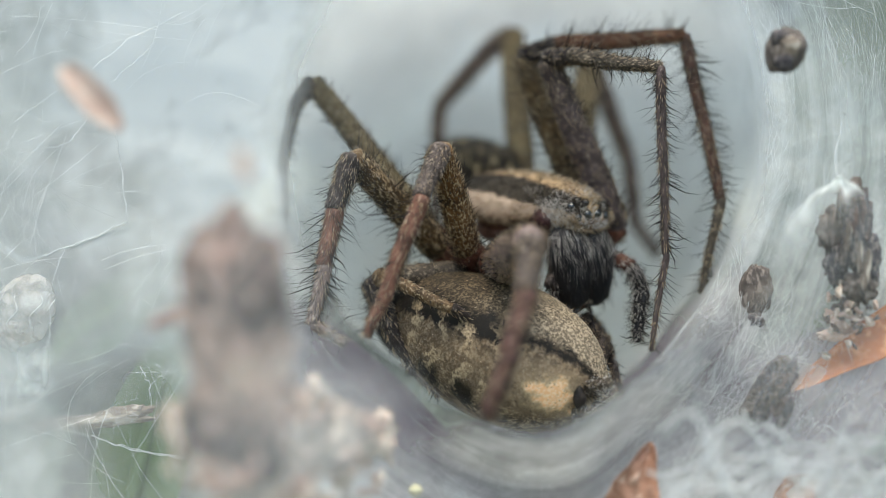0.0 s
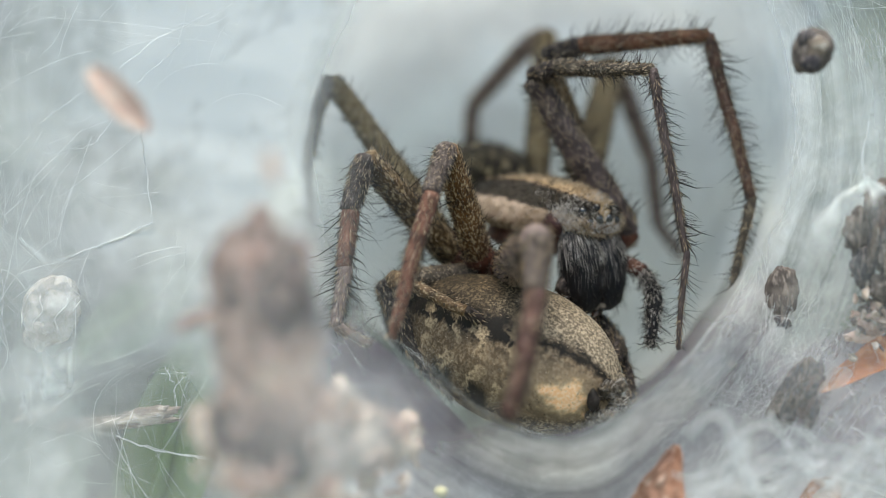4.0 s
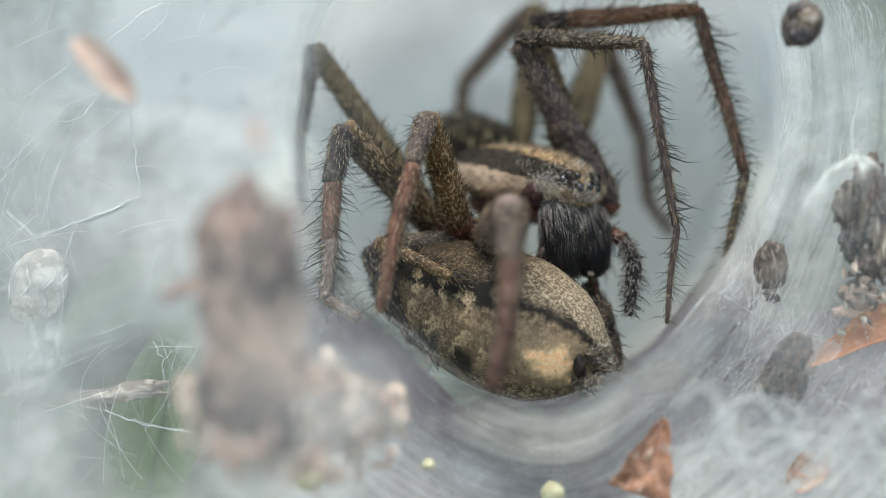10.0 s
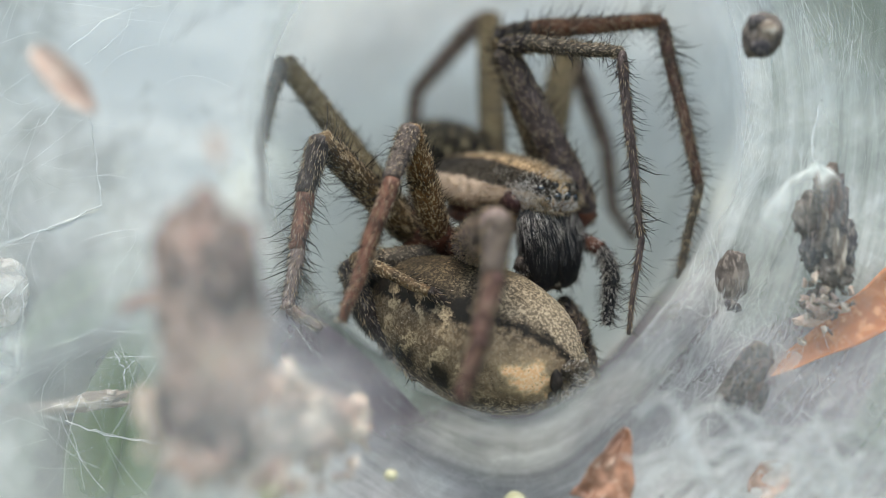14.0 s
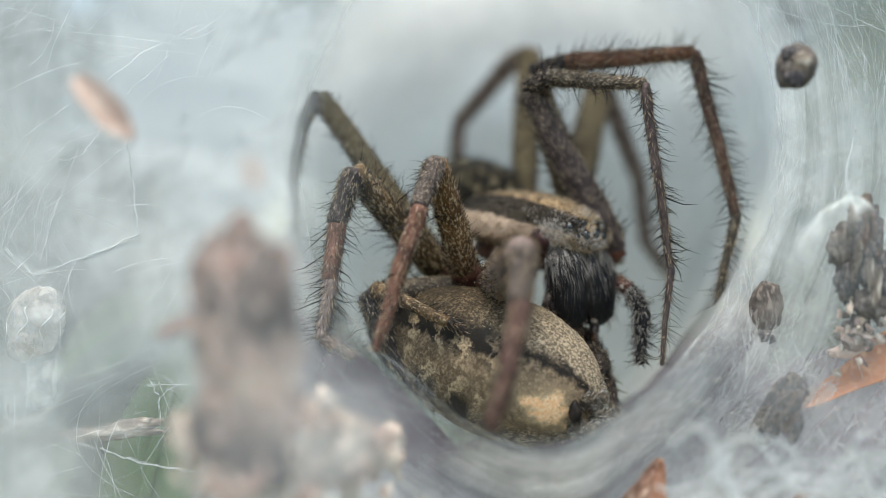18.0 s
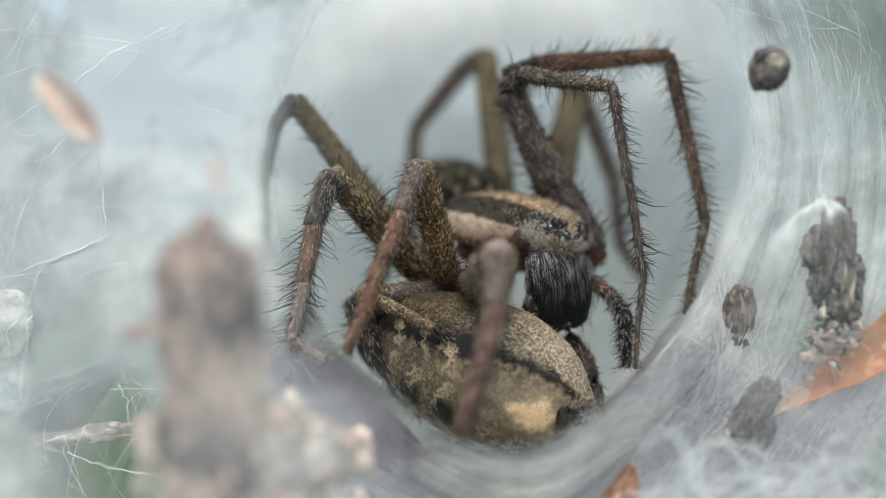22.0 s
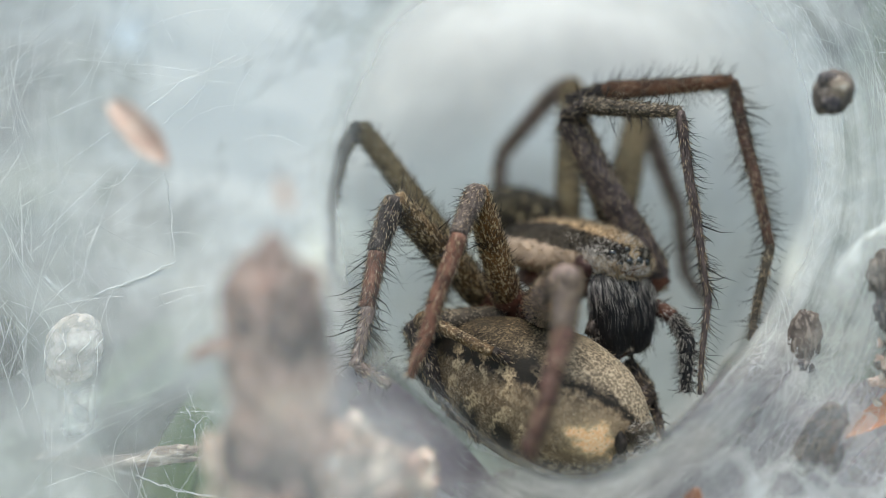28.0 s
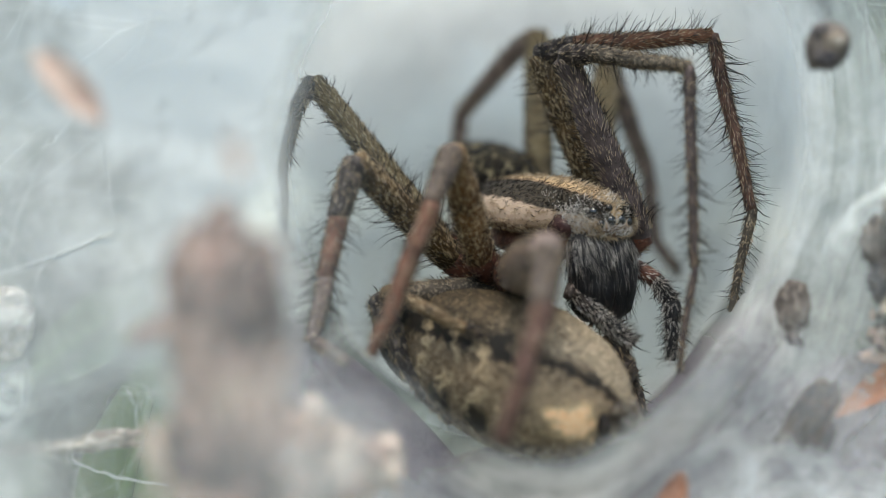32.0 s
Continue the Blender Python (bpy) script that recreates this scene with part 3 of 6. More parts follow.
def cover_at(p):
    """How densely the silk lies there: thin where leaves show through, and set elsewhere for local brightness."""
    x, z = p.x, p.z
    c = 0.80
    for gx, gz, gr, d in ((-8.0, -5.4, 1.9, -0.84), (-12.6, -6.9, 1.8, -0.10), (-10.4, -5.6, 1.4, 0.16), (-13.2, 2.5, 1.7, -0.32), (-12.9, -1.9, 1.1, -0.42), (-13.4, 6.2, 2.4, -0.25), (-6.5, 6.5, 4.5, 0.75), (-12.5, 8.0, 3.0, 0.12), (11.8, 7.3, 3.0, -0.42), (-1.9, -3.4, 1.9, -0.78), (-0.6, -4.2, 1.5, -0.55), (0.9, -5.7, 1.5, 0.06), (2.6, -5.4, 1.8, -0.20), (-2.2, -6.3, 1.8, 0.4), (6.0, -4.2, 1.8, -0.2), (-11.5, 1.0, 2.2, 0.14), (12.3, 5.8, 2.0, -0.45), (11.5, -4.6, 2.2, -0.4),
                          (-6.0, 1.5, 3.0, 0.15), (3.0, -6.5, 3.0, 0.10), (-2.4, -3.0, 1.5, 0.05), (5.5, -3.6, 2.2, -0.18), (7.6, -2.0, 1.5, -0.20), (8.6, -4.2, 2.0, -0.24), (-9.4, -1.5, 1.1, -0.42), (-8.0, -3.5, 0.8, -0.35), (-13.4, -0.6, 1.5, -0.25)):
        c += d * math.exp(-(((x - gx) ** 2 + (z - gz) ** 2) / gr ** 2))
    return max(0.03, min(1.9, c))


def silk_mesh(name, grid, cov, loop, mat, label, felt=lambda p: 0.3, flow=None):
    """A sheet from rows of points with the cover of each."""
    nr, na = len(grid), len(grid[0])
    me = bpy.data.meshes.new(name)
    faces = []
    for j in range(nr - 1):
        for i in range(na if loop else na - 1):
            k = (i + 1) % na
            faces.append((j * na + i, j * na + k, (j + 1) * na + k, (j + 1) * na + i))
    me.from_pydata([tuple(p * MM) for row in grid for p in row], [], faces)
    me.polygons.foreach_set("use_smooth", np.ones(len(faces), dtype=bool))
    at = me.attributes.new("cover", "FLOAT", "POINT")
    at.data.foreach_set("value", np.array(cov, dtype=np.float32))
    at = me.attributes.new("felt", "FLOAT", "POINT")
    at.data.foreach_set("value", np.array([felt(p) for row in grid for p in row], dtype=np.float32))
    if flow:
        at = me.attributes.new("flow", "FLOAT_VECTOR", "POINT")
        at.data.foreach_set("vector", np.array(flow, dtype=np.float32).ravel())
    me.materials.append(mat)
    return tagged(new(name, me), label, "spider web", kind="structure")


ANG = [2.0 + 2 * math.pi * i / 220 for i in range(220)]
DEEP = [18.0, 17.6, 17, 16, 15, 14, 13, 11, 9, 7, 5.5, 4, 3, 2, 1.4, 0.9, 0.5, 0.2, 0.0]
# tube silk left thin at the lower left so that edge reads dark
silk_mesh("web_tube", [[tube_point(a, t) for a in ANG] for t in DEEP], [min(1.0, 0.12 + 0.4 * max(0, -math.cos(a - 0.5)) + 0.35 * max(0, math.cos(a - 0.2)) + t * 0.4) * (1.0 - (0.9 if t < 5 else 0.0) * min(1, 1.4 * max(0, -math.sin(a)))) * (1.0 - (0.92 if t < 14 else 0.0) * math.exp(-((a - 3.9) / 0.62) ** 4)) for t in DEEP for a in ANG], True, M_TUBE,
          "white silk retreat tube of the funnel web")
OUT = [-2.8, -2.4, -2.0, -1.7, -1.4, -1.1, -0.8, -0.55, -0.3, -0.1, 0.1, 0.3, 0.5, 0.75, 1, 1.3, 1.7, 2.1, 2.6, 3.1, 3.7, 4.3, 5, 5.7, 6.5, 7.4, 8.4, 9.5, 11, 13, 15, 18, 22, 27, 33, 40]


def lip(a, u):
    """The sheet thins out over the mouth: quickly along its lower edge, slowly above and to the sides."""
    low = min(1.0, 1.5 * max(0, -math.sin(a + 0.15)))
    left = max(0, -math.cos(a - 0.5))
    side = max(0, math.cos(a))
    slow = (u + 1.5 - 0.85 * left - 1.5 * side) / (2.6 - 1.3 * left - 1.7 * side)
    quick = (u + 0.35) / 0.9
    k = quick * low + slow * (1 - low)
    k += 0.12 * noise.noise(V(math.cos(a) * 5, math.sin(a) * 5, u))
    k = max(0.0, min(1.0, k))
    return k * k * (3 - 2 * k)


def band(a, u):
    """A thicker felted hem along the edge of the mouth."""
    low = min(1.0, 1.4 * max(0, -math.sin(a + 0.1)))
    return 0.16 * low * math.exp(-((u - 0.5) / 0.7) ** 2) + 0.06 * (1 - low) * math.exp(-(u / 3.2) ** 2)


# lower-left lip thinned so it reads darker against the backing
silk_mesh("web_sheet", [[sheet_point(a, u) for a in ANG] for u in OUT], [(cover_at(sheet_point(a, u)) + band(a, u)) * lip(a, u) * (1 - 0.74 * math.exp(-((a - 4.02) / 0.55) ** 2 - ((u - 0.2) / 1.3) ** 2)) for u in OUT for a in ANG], True, M_SHEET,
          "white silk sheet spreading from the mouth of the funnel", lambda p: max(0.10, min(0.9, 0.40 + 0.06 * (p.x - 2) - 0.03 * p.z + 0.6 * math.exp(-((p.x + 1.4) ** 2 + (p.z + 4.0) ** 2) / 5.0))),
          [(a * 6.5, u, 0.0) for u in OUT for a in ANG])
# a thin sheet added in front, for haze, on the side of the withered bud
gx, gz = np.linspace(-16, 1.5, 60), np.linspace(-11, 10, 60)
silk_mesh("haze_sheet", [[V(x, -19.0 + 0.25 * math.sin(x * 0.7 + z * 0.4) + 0.02 * (x + 6) ** 2, z) for x in gx] for z in gz],
          [max(0.0, min(1.0, (-0.7 - x) / 1.5)) * max(0.26 * math.exp(-((x + 3.4) / 2.8) ** 2 - ((z + 1.4) / 3.4) ** 2), 0.40 * math.exp(-((x + 8.0) / 3.8) ** 2 - ((z + 0.8) / 6.0) ** 2)) + 0.24 * max(0.0, min(1.0, (-0.35 - x) / 0.9)) * math.exp(-((x + 1.6) / 1.0) ** 2 - ((z + 2.75) / 0.85) ** 2) for z in gz for x in gx], False, M_VEIL, "thin haze sheet of silk added before the web")

# silk spun over the withered flowers
lx, lz = np.linspace(-5.2, -0.4, 40), np.linspace(-6.6, -2.2, 40)
silk_mesh("web_tuft", [[V(x, -10.6 + 1.15 * max(0.0, x + 3.9) + 0.4 * noise.noise(V(x, z, 3)), z) for x in lx] for z in lz],
          [0.80 * math.exp(-((x + 2.05) / 1.25) ** 2 - ((z + 4.1) / 1.2) ** 2) * (1 + 0.5 * noise.noise(V(x * 1.6, z * 1.6, 7))) for z in lz for x in lx], False, M_VEIL, "thin cloudy silk over the withered flowers", lambda p: 0.5)

# torn silk that hangs from the husk down to the twig
sx, sz = np.linspace(-12.6, -10.0, 34), np.linspace(-5.0, -1.9, 40)
silk_mesh("web_shred", [[V(x, -1.05 + 0.28 * noise.noise(V(x * 1.7, z * 1.1, 4)) + 0.12 * noise.noise(V(x * 5, z * 3, 8)), z) for x in sx] for z in sz],
          [0.62 * math.exp(-((x + 11.2 - 0.30 * (z + 3.4)) / 0.62) ** 2) * max(0.0, 1 - ((z + 3.35) / 1.5) ** 2) * max(0.05, 0.75 + 1.5 * noise.noise(V(x * 2.3, z * 1.5, 6))) for z in sz for x in sx],
          False, M_VEIL, "torn shred of white silk hanging between husk and twig", lambda p: 1.0, [(z * 1.5, x * 2.0, 2.0) for z in sz for x in sx])

# a little tent of silk drawn up over the column of debris
TOP, LOW_A, LOW_B = V(10.06, -3.4, 1.72), V(8.45, -3.2, 0.01), V(11.31, -3.2, -0.41)
FS, QS = np.linspace(0.0, 1.9, 26), np.linspace(0.0, 1.0, 22)


def tent_point(f, q):
    low = LOW_A.lerp(LOW_B, q)
    p = V(TOP.x + (low.x - TOP.x) * f ** 0.55, TOP.y + (low.y - TOP.y) * f, TOP.z + (low.z - TOP.z) * f ** 1.3)
    return p + V(0.22 * noise.noise(V(q * 4, f * 2, 1)), -0.45 * math.sin(math.pi * q) * min(1.0, 1.6 * f) + 0.10 * noise.noise(V(q * 7, f * 2, 5)), 0.2 * noise.noise(V(q * 4, f * 2, 9)))


silk_mesh("web_cap", [[tent_point(f, q) for q in QS] for f in FS],
          [(2.2 * max(math.exp(-(q / 0.16) ** 2) * (1.1 - f), math.exp(-(f / 0.26) ** 2)) + 0.18) * max(0, min(1, (1.9 - f) * 1.1, (1.02 - q) * 5, (q + 0.03) * 12)) * max(0.2, 1 + 0.9 * noise.noise(V(q * 7, f * 5, 2))) for f in FS for q in QS],
          False, M_VEIL, "small tent of white silk drawn over the debris", lambda p: 0.9)
# a second thin layer over the remains caught on the sheet
OVER = [0.6 + 0.45 * i for i in range(22)]
OVA = [-1.40 + 2.30 * i / 70 for i in range(71)]
silk_mesh("web_overlay", [[sheet_point(a, u) + V(0, -0.75 - 0.12 * u + 0.15 * noise.noise(V(a * 5, u, 2)), 0) for a in OVA] for u in OVER],
          [0.26 * min(1, max(0, (u - 0.6) / 1.6), max(0, (a + 1.40) * 3), max(0, (0.9 - a) * 3)) for u in OVER for a in OVA],
          False, M_SHEET, "thin second layer of silk over the caught remains", lambda p: 0.55, [(a * 6.5 + 30, u, 4.0) for u in OVER for a in OVA])


def strand(g, a0, u0, turn, length, radius, lift, sag, crinkle, n=7):
    """One thread on the sheet: its middle at the angle a0 and u0 mm from the mouth, turned from the radius by turn."""
    r0 = 6.3 + max(0.0, u0)
    pts = []
    for j in range(n):
        w = 2 * j / (n - 1) - 1
        s, cv = w * length / 2, sag * (1 - w * w)
        a = a0 + (s * math.sin(turn) + cv * math.cos(turn)) / r0
        u = u0 + s * math.cos(turn) - cv * math.sin(turn)
        pts.append(sheet_point(a, max(0.05, u)) + V(rng.normal(0, crinkle), lift + rng.normal(0, crinkle), rng.normal(0, crinkle)))
    g.tube(pts, [radius] * n, 3, cap=False)


def threads():
    """Loose threads over the sheet and round the mouth: fine felt, drawn-out bundles and single stronger threads."""
    g = Geo()
    # fine felt that runs round the mouth
    for i in range(2000):
        k = rng.random()
        if k < 0.36:
            a0, u0, spread = rng.uniform(-0.25, 1.25), rng.uniform(0.5, 5.5), 0.30
        elif k < 0.66:
            a0, u0, spread = rng.normal(-0.72, 0.32), abs(rng.normal(0, 2.0)) + 0.1, 0.28
        elif k < 0.78:
            a0, u0, spread = rng.normal(-1.75, 0.55), abs(rng.normal(0, 1.1)) - 0.2, 0.14
        else:
            a0, u0, spread = rng.uniform(-1.7, 1.5), rng.uniform(0.3, 11), 0.7
        strand(g, a0, u0, math.pi / 2 + rng.normal(0, spread), rng.uniform(0.5, 2.6), 0.0007 + 0.0022 * rng.random() ** 4, rng.normal(-0.06, 0.10), rng.normal(0, 0.22), 0.012)
    # bundles of crinkled threads on the far wall and below the husk
    for i in range(46):
        if i < 28:
            a0, u0, turn = rng.uniform(-0.1, 0.95), rng.uniform(0.3, 3.6), math.pi / 2 + rng.normal(0, 0.16)
        else:
            a0, u0, turn = rng.normal(-0.66, 0.16), rng.uniform(0.5, 3.0), math.pi / 2 + rng.normal(0.15, 0.2)
        span = rng.uniform(0.8, 2.6)
        for j in range(rng.integers(4, 10)):
            strand(g, a0 + rng.normal(0, 0.03), u0 + rng.normal(0, 0.13), turn + rng.normal(0, 0.12), span * rng.uniform(0.5, 1.1), 0.0018 + 0.0026 * rng.random() ** 2, rng.normal(-0.12, 0.06), rng.normal(0, 0.08), 0.022, 9)
    # crinkled wool below the debris
    for i in range(420):
        strand(g, rng.normal(-0.64, 0.22), rng.uniform(2.0, 7.0), math.pi / 2 + rng.normal(0.1, 0.7), rng.uniform(0.5, 1.8), 0.0012 + 0.0036 * rng.random() ** 3, rng.normal(-0.22, 0.14), rng.normal(0, 0.25), 0.022, 9)
    # fine threads down the outer edge
    for i in range(260):
        strand(g, rng.normal(3.05, 0.28), rng.uniform(6.6, 10.5), math.pi / 2 + rng.normal(0, 0.5), rng.uniform(0.8, 4.0), 0.0018 + 0.006 * rng.random() ** 3, rng.normal(-0.1, 0.1), rng.normal(0, 0.15), 0.008)
    # wisps over the open sheet
    for i in range(420):
        strand(g, rng.uniform(2.2, 3.75), rng.uniform(1.2, 10.5), rng.normal(0.9, 0.8), rng.uniform(0.8, 4.5), 0.0012 + 0.0046 * rng.random() ** 3, rng.normal(-0.2, 0.15), rng.normal(0, 0.25), 0.006)
    # single threads that cross the rest
    for i in range(120):
        a0, u0 = (rng.uniform(-1.5, 1.3), rng.uniform(0.2, 9)) if i < 90 else (rng.normal(3.05, 0.25), rng.uniform(6.0, 9.5))
        strand(g, a0, u0, rng.uniform(0, math.pi), rng.uniform(1.0, 5.0), 0.0022 + 0.003 * rng.random() ** 3, rng.normal(-0.15, 0.1), rng.normal(0, 0.12), 0.008)
    return g


single("web_threads", threads(), M_THREAD, "fine white silk threads strewn over the web sheet", "silk threads", kind="stuff")


def guy_threads():
    """Long threads of the web's edge, with knots."""
    g = Geo()
    runs = (
        (0.006, (-13.53, -0.35, 1.72), (-12.76, -0.35, 0.33), (-11.55, -0.35, -0.37)),
        (0.005, (-13.37, -0.35, -1.22), (-12.60, -0.35, -0.91), (-11.55, -0.35, -0.37)),
        (0.005, (-13.22, -0.35, -2.62), (-12.45, -0.35, -1.84), (-11.83, -0.35, -1.22)),
        (0.006, (-13.07, -0.35, 2.96), (-12.91, -0.35, 0.33), (-12.83, -0.35, -2.77)),
        (0.004, (-13.68, -0.35, -0.14), (-12.45, -0.35, -3.08), (-11.21, -0.35, -4.71)),
        (0.016, (-12.29, -0.35, 0.33), (-11.55, -0.35, -0.37), (-10.67, -0.35, -0.11), (-9.66, -0.35, 0.29), (-8.65, -0.35, 0.76)),
        (0.010, (-11.55, -0.35, -0.37), (-11.46, -0.35, -0.91)),
        (0.007, (-8.65, -0.35, 0.76), (-8.81, -0.35, 2.18), (-8.72, -1.35, 3.15)),
        (0.007, (-11.67, -0.35, 2.62), (-10.67, -0.35, 2.77), (-10.15, -0.35, 2.96), (-9.69, -0.35, 3.73)),
        (0.007, (-9.07, -0.35, 4.58), (-8.42, -0.35, 5.15), (-7.88, -0.35, 5.67)),
        (0.006, (-9.58, -0.35, 4.97), (-8.65, -0.35, 5.74), (-7.03, -0.35, 6.52)),
        (0.006, (-11.83, -0.35, 3.42), (-10.51, -0.35, 4.35)),
        (0.014, (-12.29, -0.35, -4.32), (-11.27, -0.15, -4.73), (-9.92, 0.05, -5.15), (-8.71, 0.25, -5.57), (-7.14, 0.25, -5.84)),
        (0.005, (-11.36, -0.35, -4.71), (-10.82, -0.35, -5.87), (-10.36, -0.35, -6.95)),
        (0.004, (-11.21, -0.35, -4.71), (-10.43, -0.35, -6.02), (-9.97, -0.35, -6.95)),
        (0.006, (-9.68, -0.35, -2.97), (-9.39, -0.35, -2.91), (-8.86, -0.35, -2.62), (-7.68, -0.35, -2.73), (-7.09, -0.35, -2.62)),
        (0.005, (-9.39, -0.35, -2.91), (-9.45, -0.35, -2.56)),
        (0.006, (-8.33, -0.35, -3.20), (-8.03, -0.35, -3.73), (-7.33, -0.35, -3.14)),
        (0.007, (-8.03, -0.35, -3.73), (-7.97, -0.35, -4.50)),
        (0.010, (-8.06, 0.15, -3.12), (-7.59, 0.15, -3.44), (-6.89, 0.15, -2.89)),
        (0.010, (10.14, -1.5, -4.64), (10.89, -1.5, -5.16), (11.87, -1.5, -5.91)),
        (0.012, (10.60, -1.2, 1.80), (10.56, -1, 2.60), (10.77, -0.9, 3.45)),
        (0.016, (8.79, -1.5, -6.44), (9.84, -1.5, -6.06), (11.04, -1.5, -6.44)),
    )
    for rad, *pts in runs:
        pts = [V(*p) for p in pts]
        fine = []
        for p, q in zip(pts[:-1], pts[1:]):
            for j in range(6):
                fine.append(p.lerp(q, j / 6) + V(*(rng.normal(0, 0.018, 3))))
        fine.append(pts[-1])
        for strand in range(3):
            o = V(*rng.normal(0, rad * 1.5, 3))
            g.tube([p + o + V(*rng.normal(0, rad, 3)) for p in fine], [rad * rng.uniform(0.5, 1.1) for p in fine], 4, cap=False)
    return g


def loose_strands():
    """Broad loose strands of combed silk standing out from the sheet under the orange petal."""
    g = Geo()
    for i in range(26):
        a, b = V(rng.uniform(5.2, 9.8), rng.uniform(-8.5, -6.0), rng.uniform(-5.7, -4.4)), V(rng.normal(1.6, 0.9), rng.uniform(-0.5, 0.5), rng.normal(-0.1, 0.8))
        bow = V(0, 0, rng.normal(0.0, 0.35))
        line = [a + b * (j / 8 - 0.5) + bow * (1 - (j / 4 - 1) ** 2) + V(*rng.normal(0, 0.02, 3)) for j in range(9)]
        for k in range(6):
            o = V(*rng.normal(0, 0.035, 3))
            g.tube([p + o + V(*rng.normal(0, 0.012, 3)) for p in line], [rng.uniform(0.005, 0.013)] * 9, 3, cap=False)
    return g


single("loose_strands", loose_strands(), M_THREAD, "soft white strands of combed silk standing out from the web", "silk threads", kind="stuff")
single("guy_threads", guy_threads(), M_THREAD, "thick white anchor threads of the web with small knots", "silk threads", kind="stuff")


# ---- spiders ----
def seg_pose(a, b):
    """The pose of a limb piece whose own z runs from a to b (mm)."""
    d = (b - a).normalized()
    x = V(0.2, 1, 0.1)
    x = (x - d * x.dot(d)).normalized()
    y = d.cross(x)
    m = Matrix((x, y, d)).transposed().to_4x4()
    m.translation = a * MM
    return m


def limb_piece(L, r0, r1, n_hair, hair_len, n_spine=0, mid=1.0, fuzz=160, pale=0.42):
    """A leg segment along its own z with rounded ends, hair, fuzz and spines; slots: cuticle, dark hair, pale hair."""
    g = Geo()
    zs = [-0.30 * r0, -0.1 * r0, 0.12 * L * 0.5, 0.2 * L, 0.4 * L, 0.6 * L, 0.8 * L, 0.93 * L, L, L + 0.25 * r1]
    rs = []
    for z in zs:
        t = min(1, max(0, z / L))
        rs.append((r0 * (1 - t) + r1 * t) * (1 + (mid - 1) * math.sin(math.pi * t)))
    rs[0], rs[1], rs[-1] = r0 * 0.45, r0 * 0.85, r1 * 0.5
    pts = [V(0.02 * math.sin(z * 3), 0.02 * math.cos(z * 2), z) for z in zs]
    g.tube(pts, rs, 14)

    def scatter(n, lo, hi, rad, slot, tilt):
        z = rng.uniform(0.02, 0.98, n) * L
        a = rng.uniform(0, 2 * math.pi, n)
        r = (r0 + (r1 - r0) * z / L) * (1 + (mid - 1) * np.sin(math.pi * z / L)) * 0.97
        nx, ny = np.cos(a), np.sin(a)
        root = np.stack([nx * r, ny * r, z], 1)
        d = np.stack([nx, ny, rng.normal(tilt, 0.25, n)], 1)
        g.hairs(root, d, rng.uniform(lo, hi, n), rad, slot)

    scatter(n_hair, hair_len * 0.45, hair_len * 1.15, 0.0095, 1, 0.55)
    scatter(int(fuzz * (1 - pale)), 0.1, 0.26, 0.0075, 1, 1.8)
    scatter(int(fuzz * pale), 0.1, 0.22, 0.0095, 2, 2.0)
    scatter(n_spine, hair_len * 1.1, hair_len * 1.6, 0.022, 1, 0.7)
    return g


LEG_RIG = []


def leg(owner, joints, radii, mats, hair, label, density=1.0):
    """joints: hip, trochanter, knee, patella end, tibia end, metatarsus end, tarsus end. A leg is its coxa with five pieces on it."""
    j = [V(*p) for p in joints]
    o = owner.location / MM
    g = Geo()
    g.tube([j[0] - o, j[0].lerp(j[1], 0.5) - o, j[1] - o, j[1] + (j[2] - j[1]) * 0.06 - o], [radii[0] * 0.8, radii[0], radii[0] * 0.95, radii[0] * 0.7], 12)
    n = 110
    tt, aa = rng.uniform(0.1, 1.0, n), rng.normal(size=(n, 3))
    ax = (j[1] - j[0]).normalized()
    aa = aa - np.outer(aa @ np.array(ax), np.array(ax))
    aa /= np.linalg.norm(aa, axis=1)[:, None]
    cen = np.array(j[0] - o) + np.outer(tt, np.array(j[1] - j[0]))
    g.hairs(cen + aa * radii[0] * 0.9, aa + np.array(ax), rng.uniform(0.12, 0.34, n), 0.011, 1)
    g.hairs(cen[:70] + aa[:70] * radii[0] * 0.9, aa[:70] + np.array(ax) * 1.6, rng.uniform(0.1, 0.24, 70), 0.012, 2)
    root = part("leg", g, [M_JOINT if owner is male else M_LEG_DARK, M_HAIR, M_HAIR_PALE], owner, label)
    names = ("femur", "patella", "tibia", "metatarsus", "tarsus")
    pieces = []
    for k, nm in enumerate(names):
        a, b = j[k + 1], j[k + 2]
        L = (b - a).length
        n = int((60 if k in (0, 2, 3) else 30) * L / 3 * density * hair[0]) + 6
        pg = limb_piece(L, radii[k + 1], radii[k + 2] if k < 4 else radii[k + 1] * 0.6, n, hair[1], (5 if k in (0, 2, 3) else 1),
                        mid=(1.12 if k == 0 else 1.0), fuzz=int(820 * radii[k + 1] * L * density), pale=0.46)
        ob = part(nm, pg, [mats[k], M_HAIR, M_HAIR_PALE], root)
        ob.matrix_basis = seg_pose(a - o, b - o)
        pieces.append(ob)
    LEG_RIG.append((owner, j, pieces))
    return LEG_RIG[-1]


MALE_BASE = V(2.4, 3.0, -3.0)
male = base("spider", MALE_BASE, "brown hairy funnel-web spider standing on its silk tube with dark jaws", "spider", "pair of spiders")

# cephalothorax: its own z runs forward, -y is up
HEAD, TAIL = V(4.30, 1.3, 0.86), V(0.76, 5.9, 1.73)
fwd = (HEAD - TAIL).normalized()
up = V(0, 0, 1)
up = (up - fwd * up.dot(fwd)).normalized()
up = (up + 0.10 * fwd.cross(up)).normalized()
side = fwd.cross(up)
MID = (HEAD + TAIL) / 2
